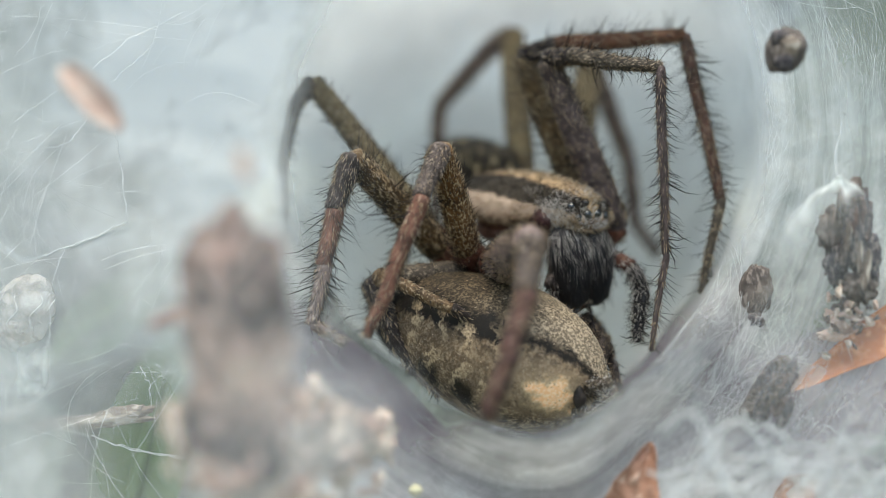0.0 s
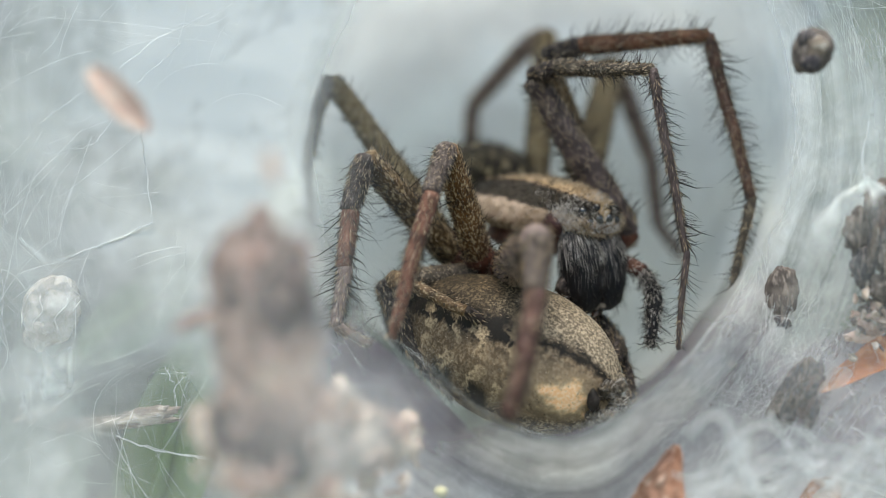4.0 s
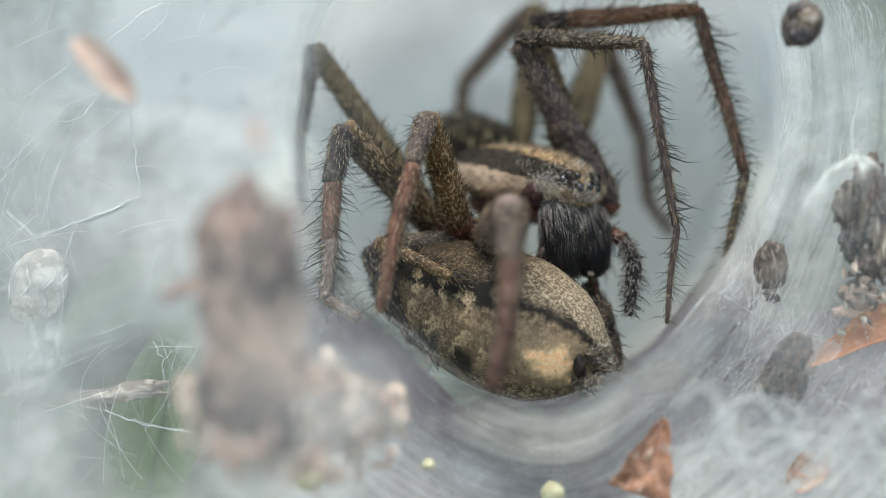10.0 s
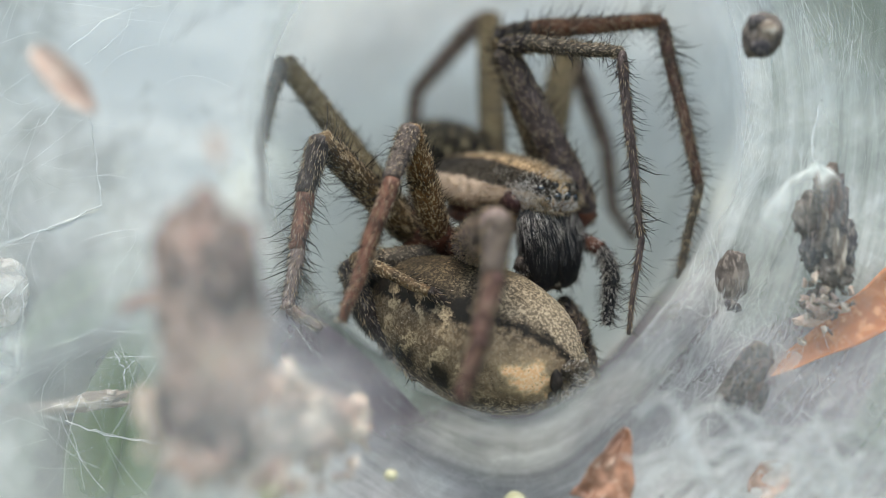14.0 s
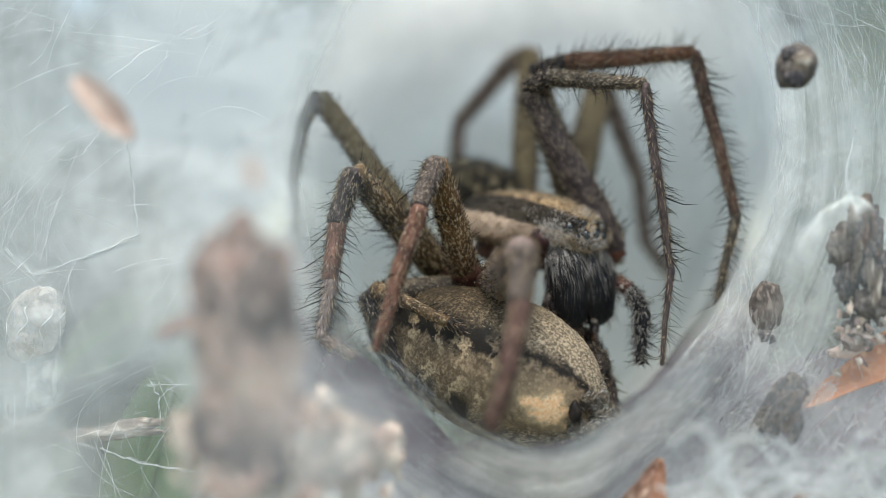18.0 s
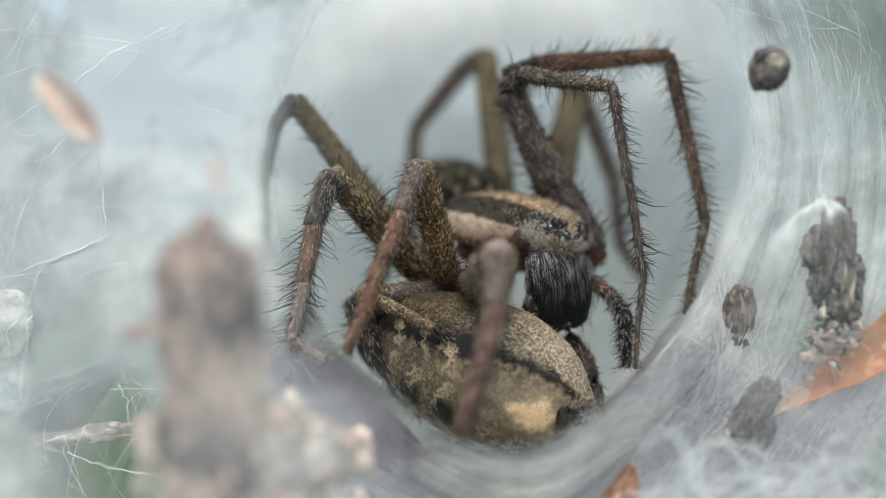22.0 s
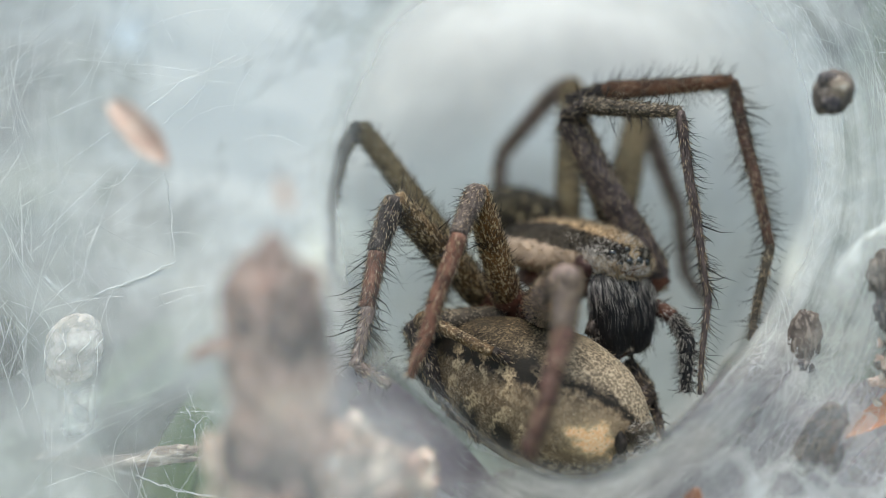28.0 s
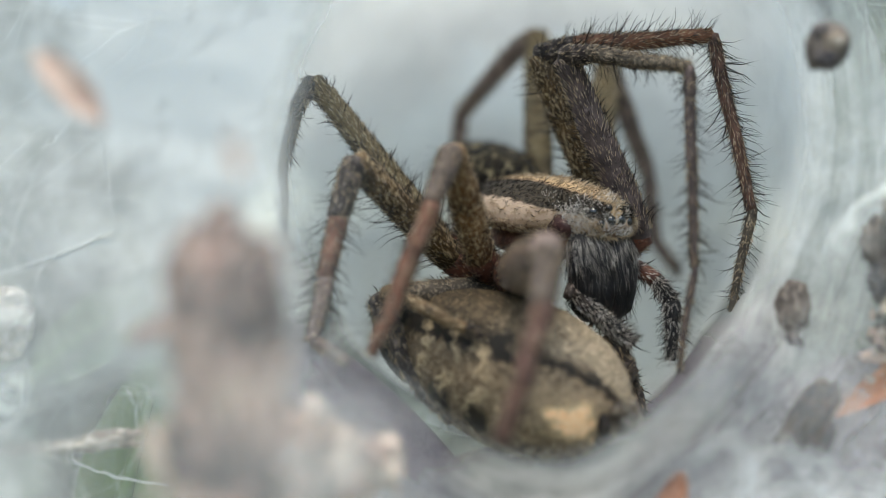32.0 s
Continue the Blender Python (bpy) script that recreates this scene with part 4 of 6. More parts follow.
FRAME = (side, -up, fwd)


def oriented(ob, centre, owner, cols):
    m = Matrix(cols).transposed().to_4x4()
    m.translation = (centre - owner.location / MM) * MM
    ob.matrix_basis = m
    return ob


def head_z(x, y):
    """How far forward the head's surface lies at x to the side and y up."""
    lo, hi = 0.0, 1.0
    for k in range(30):
        z = (lo + hi) / 2
        sw = max(1e-6, 1 - z * z) ** 0.21
        hx = 1.75 * sw * (1.0 if z < 0.1 else 1.0 - 0.36 * min(1, (z - 0.1) / 0.45))
        hy = (1.02 + 0.10 * z) * sw * (0.85 + 0.15 * math.cos(z * 2.0))
        inside = (x / hx) ** 2 + (y / hy) ** 2 < 1
        lo, hi = (z, hi) if inside else (lo, z)
    return lo * (HEAD - TAIL).length / 2


# eyes: to the side, up, radius
EYES = ((0.60, 0.36, 0.14), (0.21, 0.46, 0.13), (-0.21, 0.46, 0.13), (-0.60, 0.36, 0.14), (0.50, 0.06, 0.13), (0.18, 0.13, 0.16), (-0.18, 0.13, 0.16), (-0.50, 0.06, 0.13))


def carapace():
    g = Geo()
    half = (HEAD - TAIL).length / 2

    def wid(z):
        return 1.0 if z < 0.1 else 1.0 - 0.36 * min(1, (z - 0.1) / 0.45)

    nu, nv = 40, 26
    verts, faces = [], []
    for jj in range(nv + 1):
        w = math.pi * jj / nv
        z = -math.cos(w)
        s = max(0.0, math.sin(w)) ** (0.62 if z < 0 else 0.42)
        for i in range(nu):
            a = 2 * math.pi * i / nu
            x, y = math.cos(a), math.sin(a)
            hx = 1.75 * s * wid(z)
            hy = (1.02 + 0.10 * max(0, z)) * s * (0.85 + 0.15 * math.cos(z * 2.0)) if y < 0 else 0.62 * s
            verts.append((x * hx, y * hy, z * half))
    for jj in range(nv):
        for i in range(nu):
            k = (i + 1) % nu
            faces.append((jj * nu + i, jj * nu + k, (jj + 1) * nu + k, (jj + 1) * nu + i))
    g.add(verts, faces)
    v = np.array(verts)
    pick = rng.integers(nu * 2, len(v) - nu * 3, 12000)
    f, f2 = rng.random((len(pick), 1)), rng.random((len(pick), 1))
    nxt = pick - pick % nu + (pick + 1) % nu
    root = (v[pick] * (1 - f2) + v[nxt] * f2) * (1 - f) + (v[pick + nu] * (1 - f2) + v[nxt + nu] * f2) * f
    root += rng.normal(0, 0.02, root.shape)
    nrm = root / np.array([1.75, 1.0, half]) ** 2
    nrm /= np.linalg.norm(nrm, axis=1)[:, None]
    d = nrm * 0.45 + np.array([0, 0, 1.0]) + rng.normal(0, 0.25, (len(pick), 3))
    ang = np.abs(np.arctan2(root[:, 0], -root[:, 1]))
    ok = root[:, 1] < 0.35
    pale = (ang < 0.50) | (ang > 1.30)
    m1 = ok & pale & (rng.random(len(pick)) < 0.80)
    m2 = ok & ~m1 & (rng.random(len(pick)) < 0.7)
    g.hairs(root[m1], d[m1], rng.uniform(0.14, 0.3, m1.sum()), 0.010, 2)
    g.hairs(root[m2], d[m2], rng.uniform(0.12, 0.26, m2.sum()), 0.010, 1)
    # pale fur round the eyes
    fx, fy = rng.uniform(-1.0, 1.0, 1100), rng.uniform(-0.35, 0.75, 1100)
    face = np.array([(x, -y, head_z(x, y)) for x, y in zip(fx, fy)])
    fd = np.stack([fx * 0.6, -np.full(1100, 0.5), np.full(1100, 0.5)], 1) + rng.normal(0, 0.3, (1100, 3))
    away = np.min([np.hypot(fx - ex, fy - ey) for ex, ey, er in EYES], axis=0) > 0.16
    face, fd = face[away], fd[away]
    cut = int(len(face) * 0.75)
    g.hairs(face[:cut], fd[:cut], rng.uniform(0.1, 0.2, cut), 0.011, 3)
    g.hairs(face[cut:], fd[cut:], rng.uniform(0.1, 0.24, len(face) - cut), 0.010, 1)
    # white fur on the cheeks before the eyes
    wz, wa = rng.normal(0.76, 0.11, 900), rng.normal(0.26, 0.28, 900)
    ws = np.sqrt(np.clip(1 - wz ** 2, 0.02, 1)) ** 0.42
    patch = np.stack([1.12 * ws * np.cos(wa), -0.95 * ws * np.sin(wa), wz * half], 1)
    g.hairs(patch, np.stack([np.cos(wa) * 0.5, -np.sin(wa) * 0.5 + 0.5, np.full(900, 1.0)], 1) + rng.normal(0, 0.3, (900, 3)), rng.uniform(0.08, 0.16, 900), 0.014, 3)
    few = rng.integers(nu * 3, len(v) - nu * 3, 60)
    few = few[v[few][:, 1] < 0]
    g.hairs(v[few], v[few] / np.array([1.75, 1.0, half]) ** 2 + np.array([0, 0, 0.3]), rng.uniform(0.3, 0.6, len(few)), 0.007, 1)
    return g


oriented(part("carapace", carapace(), [M_CARAPACE, M_HAIR, M_HAIR_PALE, M_HAIR_WHITE], male, "carapace with a pale middle stripe between dark bands"), MID, male, FRAME)


def at(z, x, y):
    """A point by the cephalothorax: forward, to its side, up (mm from its middle)."""
    return MID + fwd * z + side * x + up * y


# eyes: two rows of four on the front of the head
for i, (x, y, r) in enumerate(EYES):
    g = Geo()
    g.blob((0, 0, 0), np.eye(3), (r, r, r), 14, 10)
    e = part("eye", g, M_EYE, male, "glossy black eye" if i == 0 else "")
    e.location = (at(head_z(x, y) - r * 0.45, x, y) - MALE_BASE) * MM

# maroon cheek beside the jaws
g = Geo()
g.blob((0, 0, 0), np.eye(3), (0.26, 0.36, 0.48), 20, 14, rough=0.15, freq=4.0)
oriented(part("cheek", g, M_CHEEK, male, "dark maroon cheek beside the jaws"), at(1.75, 0.92, -0.12), male, FRAME)

# underside plate and mouth parts
g = Geo()
g.blob((0, 0, 0), np.eye(3), (1.25, 0.55, 1.9), 24, 14, rough=0.03, freq=1.5)
oriented(part("sternum", g, M_JOINT, male), at(-0.1, 0, -0.75), male, FRAME)

# the male's own abdomen, behind the carapace
g = Geo()
g.blob((0, 0, 0), np.eye(3), (1.0, 1.0, 2.2), 30, 20)
n = 1500
q = rng.normal(size=(n, 3))
q /= np.linalg.norm(q, axis=1)[:, None]
g.hairs(q * np.array([1.0, 1.0, 2.2]) * 0.98, q + np.array([0, 0, -0.8]), rng.uniform(0.15, 0.35, n), 0.008, 1)
oriented(part("abdomen", g, [M_MOTTLED, M_HAIR], male, "slim dark abdomen with pale marks"), V(1.02, 8, 2.71), male, (side, -up, -fwd))

# jaws
JAWS = []
for sx, nm in ((0.58, "chelicera"), (-0.34, "chelicera")):
    g = Geo()
    g.tube([V(0, 0, -0.25), V(0, -0.02, 0), V(0, -0.16, 0.4), V(0, -0.22, 0.9), V(0, -0.16, 1.4), V(0, -0.06, 1.9), V(0, 0.0, 2.15)], [0.27, 0.48, 0.60, 0.62, 0.60, 0.55, 0.32], 18)
    ts = [-0.25, 0, 0.4, 0.9, 1.4, 1.9, 2.15]

    def coat(n, lo, hi, length, width, slot, stand, curl):
        """Hairs combed down the jaw between lo and hi, standing off it by stand."""
        a, z = rng.uniform(0, 2 * math.pi, n), rng.uniform(lo, hi, n)
        r = np.interp(z, ts, [0.27, 0.48, 0.60, 0.62, 0.60, 0.55, 0.32])
        oy = np.interp(z, ts, [0, -0.02, -0.16, -0.22, -0.16, -0.06, 0.0])
        slope = np.interp(z, ts, [-0.1, -0.25, -0.25, 0.02, 0.25, 0.3, 0.3])
        norm = np.stack([np.cos(a), np.sin(a), np.sin(a) * -slope], 1)
        root = np.stack([np.cos(a) * r, np.sin(a) * r + oy, z + np.sin(a) * -slope * r], 1) * np.array([1.02, 1.02, 1])
        along = np.stack([np.zeros(n), slope, np.ones(n)], 1)
        flare = stand + 0.55 * np.clip(0.35 - z, 0, 1)[:, None]
        g.hairs(root, along + norm * flare + rng.normal(0, 0.07, (n, 3)), rng.uniform(*length, n), width, slot, curl)

    coat(420, -0.1, 1.95, (0.2, 0.5), 0.007, 1, 0.45, 0.15)
    coat(300, -0.2, 1.1, (0.3, 0.6), 0.0055, 2, 0.16, 0.08)
    coat(300, -0.2, 0.7, (0.25, 0.55), 0.005, 3, 0.12, 0.06)
    jaw = part(nm, g, [M_JAW, M_HAIR, M_HAIR_GREY, M_HAIR_WHITE], male, "black bristly jaw")
    place = at(2.30, sx, -0.42)
    down = (-up * 1.0 + fwd * 0.12 + side * (-0.05 if sx > 0 else 0.05)).normalized()
    yy = (-fwd - down * (-fwd).dot(down)).normalized()
    xx = yy.cross(down)
    m = Matrix((xx, yy, down)).transposed().to_4x4()
    m.translation = (place - MALE_BASE) * MM
    jaw.matrix_basis = m
    f = Geo()
    f.tube([V(0, 0, -0.1), V(0.04, -0.05, 0.14), V(0.06, -0.04, 0.44), V(0.0, 0.06, 0.72), V(-0.14, 0.16, 0.94)] if sx < 0 else [V(0, 0, -0.1), V(-0.04, -0.05, 0.14), V(-0.06, -0.04, 0.44), V(0.0, 0.06, 0.72), V(0.14, 0.16, 0.94)], [0.17, 0.17, 0.13, 0.08, 0.012], 12)
    p = Geo()
    p.blob((0, 0, 0), np.eye(3), (0.15, 0.10, 0.13), 16, 10, rough=0.25, freq=5.0)
    skin = part("joint_skin", p, M_SKIN, jaw, "pale skin at the root of the fang")
    skin.location = (-0.30 * MM if sx > 0 else 0.30 * MM, -0.36 * MM, 2.02 * MM)
    fang = part("fang", f, M_FANG, jaw, "curved dark fang")
    fang.location = (0, 0, 2.06 * MM)
    JAWS.append((jaw, m, sx, fang))

# legs of the male: near side first to fourth, then far side
D5 = (M_LEG_DARK, M_LEG_DARK, M_LEG_DARK, M_LEG_DARK, M_LEG_DARK)
R5 = (M_LEG_MAUVE, M_LEG_FELT, M_LEG_WINE, M_LEG_WINE, M_LEG_WINE)
LEG_G = leg(male, [(1.40, 1.6, -0.47), (1.75, 1, -0.43), (2.21, -4.8, 0.18), (2.06, -5.5, -1.05), (1.62, -6, -2.42), (1.12, -6.2, -3.75), (1.07, -6.2, -3.90)],
            [0.62, 0.68, 0.38, 0.28, 0.22, 0.19, 0.14], R5, (1.6, 0.26), "greyish mauve front leg reaching over the other spider")
LEG_F = leg(male, [(1.09, 2, -0.48), (0.68, 1.5, -0.06), (-0.24, -1, 2.72), (-0.70, -2, 1.42), (-1.60, -2.6, -1.29), (-1.84, -2.8, -1.89), (-1.96, -2.9, -2.24)],
            [0.46, 0.42, 0.31, 0.24, 0.19, 0.16, 0.12], (M_LEG_AMBER, M_LEG_FELT, M_LEG_RED, M_LEG_RED, M_LEG_RED), (1.6, 0.45), "speckled brown leg with a raised knee")
LEG_E = leg(male, [(0.77, 2.6, -0.65), (-0.07, 2.4, -0.07), (-2.55, 0.3, 2.57), (-2.99, -0.1, 1.08), (-3.24, -0.5, -0.45), (-3.52, -0.9, -2.04), (-2.62, -1, -2.54)],
            [0.42, 0.42, 0.33, 0.27, 0.22, 0.17, 0.14], (M_LEG, M_LEG_DARK, M_LEG_RED, M_LEG_MAUVE, M_LEG_MAUVE), (2.3, 0.85), "bristly olive leg with a bent grey knee")
LEG_D = leg(male, [(0.81, 4.6, 0.02), (-0.24, 4.4, 0.37), (-3.89, 3.5, 5.11), (-4.34, 3.2, 4.25), (-4.74, 3, 2.38), (-4.66, 2.6, 0.18), (-4.06, 2.4, -0.81)],
            [0.42, 0.36, 0.29, 0.20, 0.14, 0.10, 0.08], (M_LEG_GOLD, M_LEG_DARK, M_LEG_GREY, M_LEG_DARK, M_LEG_DARK), (1.0, 0.5), "olive-brown hind leg ringed with pale brown")
LEG_A = leg(male, [(4.45, 3.4, 0.02), (5.17, 3.1, 0.61), (3.06, 2.4, 5.53), (3.70, 1.8, 5.58), (5.94, -0.2, 4.99), (6.09, -0.4, -0.14), (5.66, -0.6, -2.78)],
            [0.42, 0.45, 0.34, 0.27, 0.155, 0.10, 0.075], (M_LEG_PLUM, M_LEG_DARK, M_LEG_GREY, M_LEG_PLUM, M_LEG_PLUM), (2.2, 0.62), "dark grey bristly front leg arched over the head")
LEG_B = leg(male, [(3.92, 4.2, 0.71), (4.15, 4.4, 1.94), (2.44, 4, 5.82), (3.44, 3.6, 6.18), (7.12, 2.6, 6.30), (8.12, 2.1, 1.47), (7.47, 1.8, -1.29)],
            [0.42, 0.45, 0.34, 0.29, 0.20, 0.15, 0.10], (M_LEG, M_LEG_DARK, M_LEG_RUST, M_LEG_BROWN, M_LEG_GREY), (2.4, 0.75), "long rusty leg arched high with a black ankle")
LEG_C = leg(male, [(2.62, 5.6, 0.74), (2.64, 7.5, 1.99), (2.55, 12.3, 7.85), (1.81, 13, 7.48), (-0.19, 14.5, 5.43), (-0.30, 14.8, 0.46), (0.34, 14.3, -4.29)],
            [0.42, 0.40, 0.40, 0.33, 0.27, 0.20, 0.16], (M_LEG_GOLD, M_LEG_MAUVE, M_LEG_MAUVE, M_LEG_MAUVE, M_LEG_MAUVE), (0.7, 0.4), "olive leg reaching back into the tube")
LEG_H = leg(male, [(3.65, 5, 0.73), (4.15, 6.6, 2.04), (5.29, 11.6, 6.72), (5.75, 12.2, 6.02), (6.92, 13.2, 3.29), (7.22, 13.4, 0.87), (8.56, 13.2, -0.82)],
            [0.42, 0.50, 0.42, 0.32, 0.26, 0.22, 0.16], (M_LEG_GOLD, M_LEG_MAUVE, M_LEG_MAUVE, M_LEG_MAUVE, M_LEG_MAUVE), (0.7, 0.4), "olive leg standing at the back of the tube")


# palps: femur, tibia and hairy tip
def palp(joints, label, far):
    j = [V(*p) for p in joints]
    o = MALE_BASE
    g = Geo()
    g.tube([j[0] - o, j[0].lerp(j[1], 0.5) - o, j[1] - o], [0.2, 0.24, 0.2], 12)
    root = part("palp", g, M_JOINT if far else M_LEG_DARK, male, label)
    out = []
    for k, (nm, r0, r1, mt, nh, hl) in enumerate((("palp_femur", 0.21, 0.22, M_JOINT if far else M_LEG_DARK, 20, 0.25), ("palp_tibia", 0.20, 0.20, M_JAW, 90, 0.36), ("palp_tip", 0.24, 0.12, M_JAW, 170, 0.42))):
        a, b = j[k + 1], j[k + 2]
        pg = limb_piece((b - a).length, r0, r1, nh, hl, 4, mid=1.1, fuzz=440 if k else 120, pale=0.62)
        ob = part(nm, pg, [mt, M_HAIR, M_HAIR_WHITE], root)
        ob.matrix_basis = seg_pose(a - o, b - o)
        out.append(ob)
    return j, out


PALP_FAR = palp([(4.42, 2.4, -0.48), (4.76, 2.2, -0.18), (5.47, 1.8, -0.51), (5.69, 1.4, -1.20), (5.50, 0.9, -2.62)], "rust-red palp with a dark hairy tip", True)
PALP_NEAR = palp([(2.93, 1.3, -0.87), (3.17, 1.3, -0.95), (3.35, 1.5, -1.45), (3.41, 1.9, -1.95), (3.59, 2.4, -2.64)], "dark bristly palp laid against the other spider", False)

# the second spider, lying on its side under the first
FEM_BASE = V(1.4, 0.3, -4.6)
female = base("spider", FEM_BASE, "large beige spider lying still on its side with chevron-marked abdomen", "spider", "pair of spiders")
FRONT, REAR = V(-1.50, 2, -1.63), V(4.33, -0.9, -3.92)
fw = (REAR - FRONT).normalized()
dorsal = V(0.02, -1, -0.22)
dorsal = (dorsal - fw * dorsal.dot(fw)).normalized()
lat = (-dorsal).cross(fw)
AMID = (FRONT + REAR) / 2
AFRAME = (lat, -dorsal, fw)


def abdomen():
    g = Geo()
    half = (REAR - FRONT).length / 2
    rx, ry = 2.0, 1.85

    def sh(z):
        return (1.0 + 0.10 * z) * (1 - 0.10 * max(0, z) ** 4)

    g.blob((0, 0, 0), np.eye(3), (rx, ry, half), 64, 44, shape=sh, rough=0.012, freq=1.2)
    v = g.v[0]
    pick = rng.integers(64, len(v) - 64, 12000)
    root = v[pick] + rng.normal(0, 0.04, (len(pick), 3)) * np.array([1, 1, 1])
    nrm = v[pick] / np.array([rx, ry, half]) ** 2
    nrm /= np.linalg.norm(nrm, axis=1)[:, None]
    root = root - nrm * 0.03
    d = nrm * 0.5 + np.array([0, 0, 1.0]) + rng.normal(0, 0.2, (len(pick), 3))
    k = rng.random(len(pick))
    off = np.abs(np.abs(np.arctan2(root[:, 0], -root[:, 1])) - 0.5)
    k[(off < 0.2) & (k < 0.5)] += 0.4
    g.hairs(root[k < 0.13], d[k < 0.13], rng.uniform(0.06, 0.14, (k < 0.13).sum()), 0.008, 2)
    g.hairs(root[k > 0.86], d[k > 0.86], rng.uniform(0.08, 0.2, (k > 0.86).sum()), 0.006, 1)
    return g


oriented(part("abdomen", abdomen(), [M_ABDOMEN, M_HAIR, M_HAIR_PALE], female, "plump beige abdomen with black bands and pale chevrons"), AMID, female, AFRAME)
for a, b, r in ((V(3.83, -1.3, -3.76), V(4.36, -1.9, -3.52), 0.24), (V(3.57, -1.2, -4.45), V(4.15, -1.9, -4.32), 0.22), (V(4.03, -0.9, -4.13), V(4.57, -1.2, -4.04), 0.2), (V(3.76, -0.8, -4.76), V(4.36, -1.2, -4.67), 0.18)):
    pg = limb_piece((b - a).length, r, r * 0.6, 60, 0.22, 0, fuzz=160, pale=0.6)
    sp = part("spinneret", pg, [M_LEG_GREY, M_HAIR, M_HAIR_WHITE], female, "grey hairy spinneret")
    sp.matrix_basis = seg_pose(a - FEM_BASE, b - FEM_BASE)
# black blob added to stand for the dark gap by the spinnerets
g = Geo()
g.blob((0, 0, 0), np.eye(3), (0.17, 0.16, 0.30), 20, 14, rough=0.25, freq=4.0)
notch = part("notch_blob", g, M_HAIR, female, "small black blob filling the dark notch above the spinnerets")
notch.location = (V(3.62, -1.6, -3.93) - FEM_BASE) * MM
# its cephalothorax, deep in the silk and coloured black for the shaded gap there, and folded legs
g = Geo()
g.blob((0, 0, 0), np.eye(3), (1.3, 0.9, 1.5), 30, 20, shape=lambda z: 1 - 0.3 * max(0, -z))
oriented(part("carapace", g, [M_HAIR], female), V(-1.02, 4.2, -2.15), female, AFRAME)
leg(female, [(1.60, 2.6, -0.99), (1.26, 2.4, -0.73), (-1.78, 0.6, -0.81), (-1.31, -0.2, -0.92), (0.24, -1.1, -1.58), (1.01, -0.7, -2.13), (1.49, -0.3, -2.46)],
    [0.4, 0.40, 0.28, 0.19, 0.15, 0.11, 0.05], (M_LEG_GREY, M_LEG_TAN, M_LEG_TAN, M_LEG_DARK, M_LEG_DARK), (1.3, 0.24), "folded speckled leg lying along the abdomen", 0.4)
leg(female, [(-1.40, 2.6, -2.49), (-1.55, 2.2, -1.97), (-1.97, 1.2, -0.95), (-1.72, 0.8, -1.58), (-1.33, 0.6, -2.52), (-0.70, 0.5, -3.47), (-0.06, 0.4, -4.09)],
    [0.4, 0.42, 0.36, 0.3, 0.25, 0.2, 0.14], (M_LEG_DARK, M_LEG_DARK, M_LEG_DARK, M_LEG_DARK, M_LEG_DARK), (1.2, 0.3), "dark folded leg tucked against the silk")
leg(female, [(4.32, 1.5, -3.23), (4.68, 1.8, -2.77), (4.19, 2.6, -1.99), (4.59, 2.4, -2.64), (4.93, 1.8, -3.42), (5.04, 1.4, -4.20), (4.77, 1.2, -4.82)],
    [0.3, 0.26, 0.2, 0.16, 0.14, 0.12, 0.1], D5, (1.4, 0.3), "dark folded leg behind the abdomen")

# ---- debris held in the silk ----
def lump(name, parts, label, category, group=""):
    """parts: (name, centre, radii, turn in degrees, material, roughness); the first one is the thing's own base."""
    c0 = parts[0][1]
    ob = base(name, c0, label, category, group)
    for i, (nm, c, r, turn, mt, rg) in enumerate(parts):
        g = Geo()
        e = Euler([radians(t) for t in turn]).to_matrix()
        g.blob((V(*c) - V(*c0)), e.transposed(), r, 44, 30, rough=rg, freq=1.3 / max(0.3, min(r)), seed=i * 3.7 + c[0])
        part(nm, g, mt, ob)
    return ob


def petal(name, a, b, width, curl, mat, label, category="petal", thick=0.06, flared=False, wrinkle=0.05):
    """A thin curled blade from a to b, with thickness."""
    a, b = V(*a), V(*b)
    d = (b - a)
    L = d.length
    d.normalize()
    s = V(0, -1, 0.25)
    nrm = (s - d * s.dot(d)).normalized()
    w = d.cross(nrm)
    g = Geo()
    nu, nv = 26, 14
    top = []
    for i in range(nu + 1):
        t = i / nu
        wd = width * (max(0.0, math.sin(math.pi * min(1, 0.08 + t * 0.92))) ** 0.7) * (0.93 + 0.07 * math.sin(t * 9 + width * 3))
        if flared:
            wd = width * (0.08 + 0.92 * t ** 0.8) * (0.95 + 0.05 * math.sin(t * 14))
        for k in range(nv + 1):
            q = k / nv * 2 - 1
            p = d * (t * L) + w * (q * wd) + nrm * (curl * q * q + 0.25 * curl * math.sin(t * 5 + q) + wrinkle * width * (noise.noise(V(t * 4, q * 2, L)) + 0.5 * noise.noise(V(t * 9, q * 5, L))))
            top.append(p)
    n = len(top)
    verts = [tuple(p) for p in top] + [tuple(p - nrm * thick) for p in top]
    faces = []
    W = nv + 1
    for i in range(nu):
        for k in range(nv):
            o = i * W + k
            faces.append((o, o + 1, o + W + 1, o + W))
            faces.append((n + o, n + o + W, n + o + W + 1, n + o + 1))
    edge = [i for i in range(W)] + [i * W + nv for i in range(1, nu + 1)] + [nu * W + k for k in range(nv - 1, -1, -1)] + [i * W for i in range(nu - 1, 0, -1)]
    for p, q in zip(edge, edge[1:] + edge[:1]):
        faces.append((p, n + p, n + q, q))
    g.add(verts, faces)
    ob = single(name, g, mat, label, category)
    ob.location = a * MM
    return ob


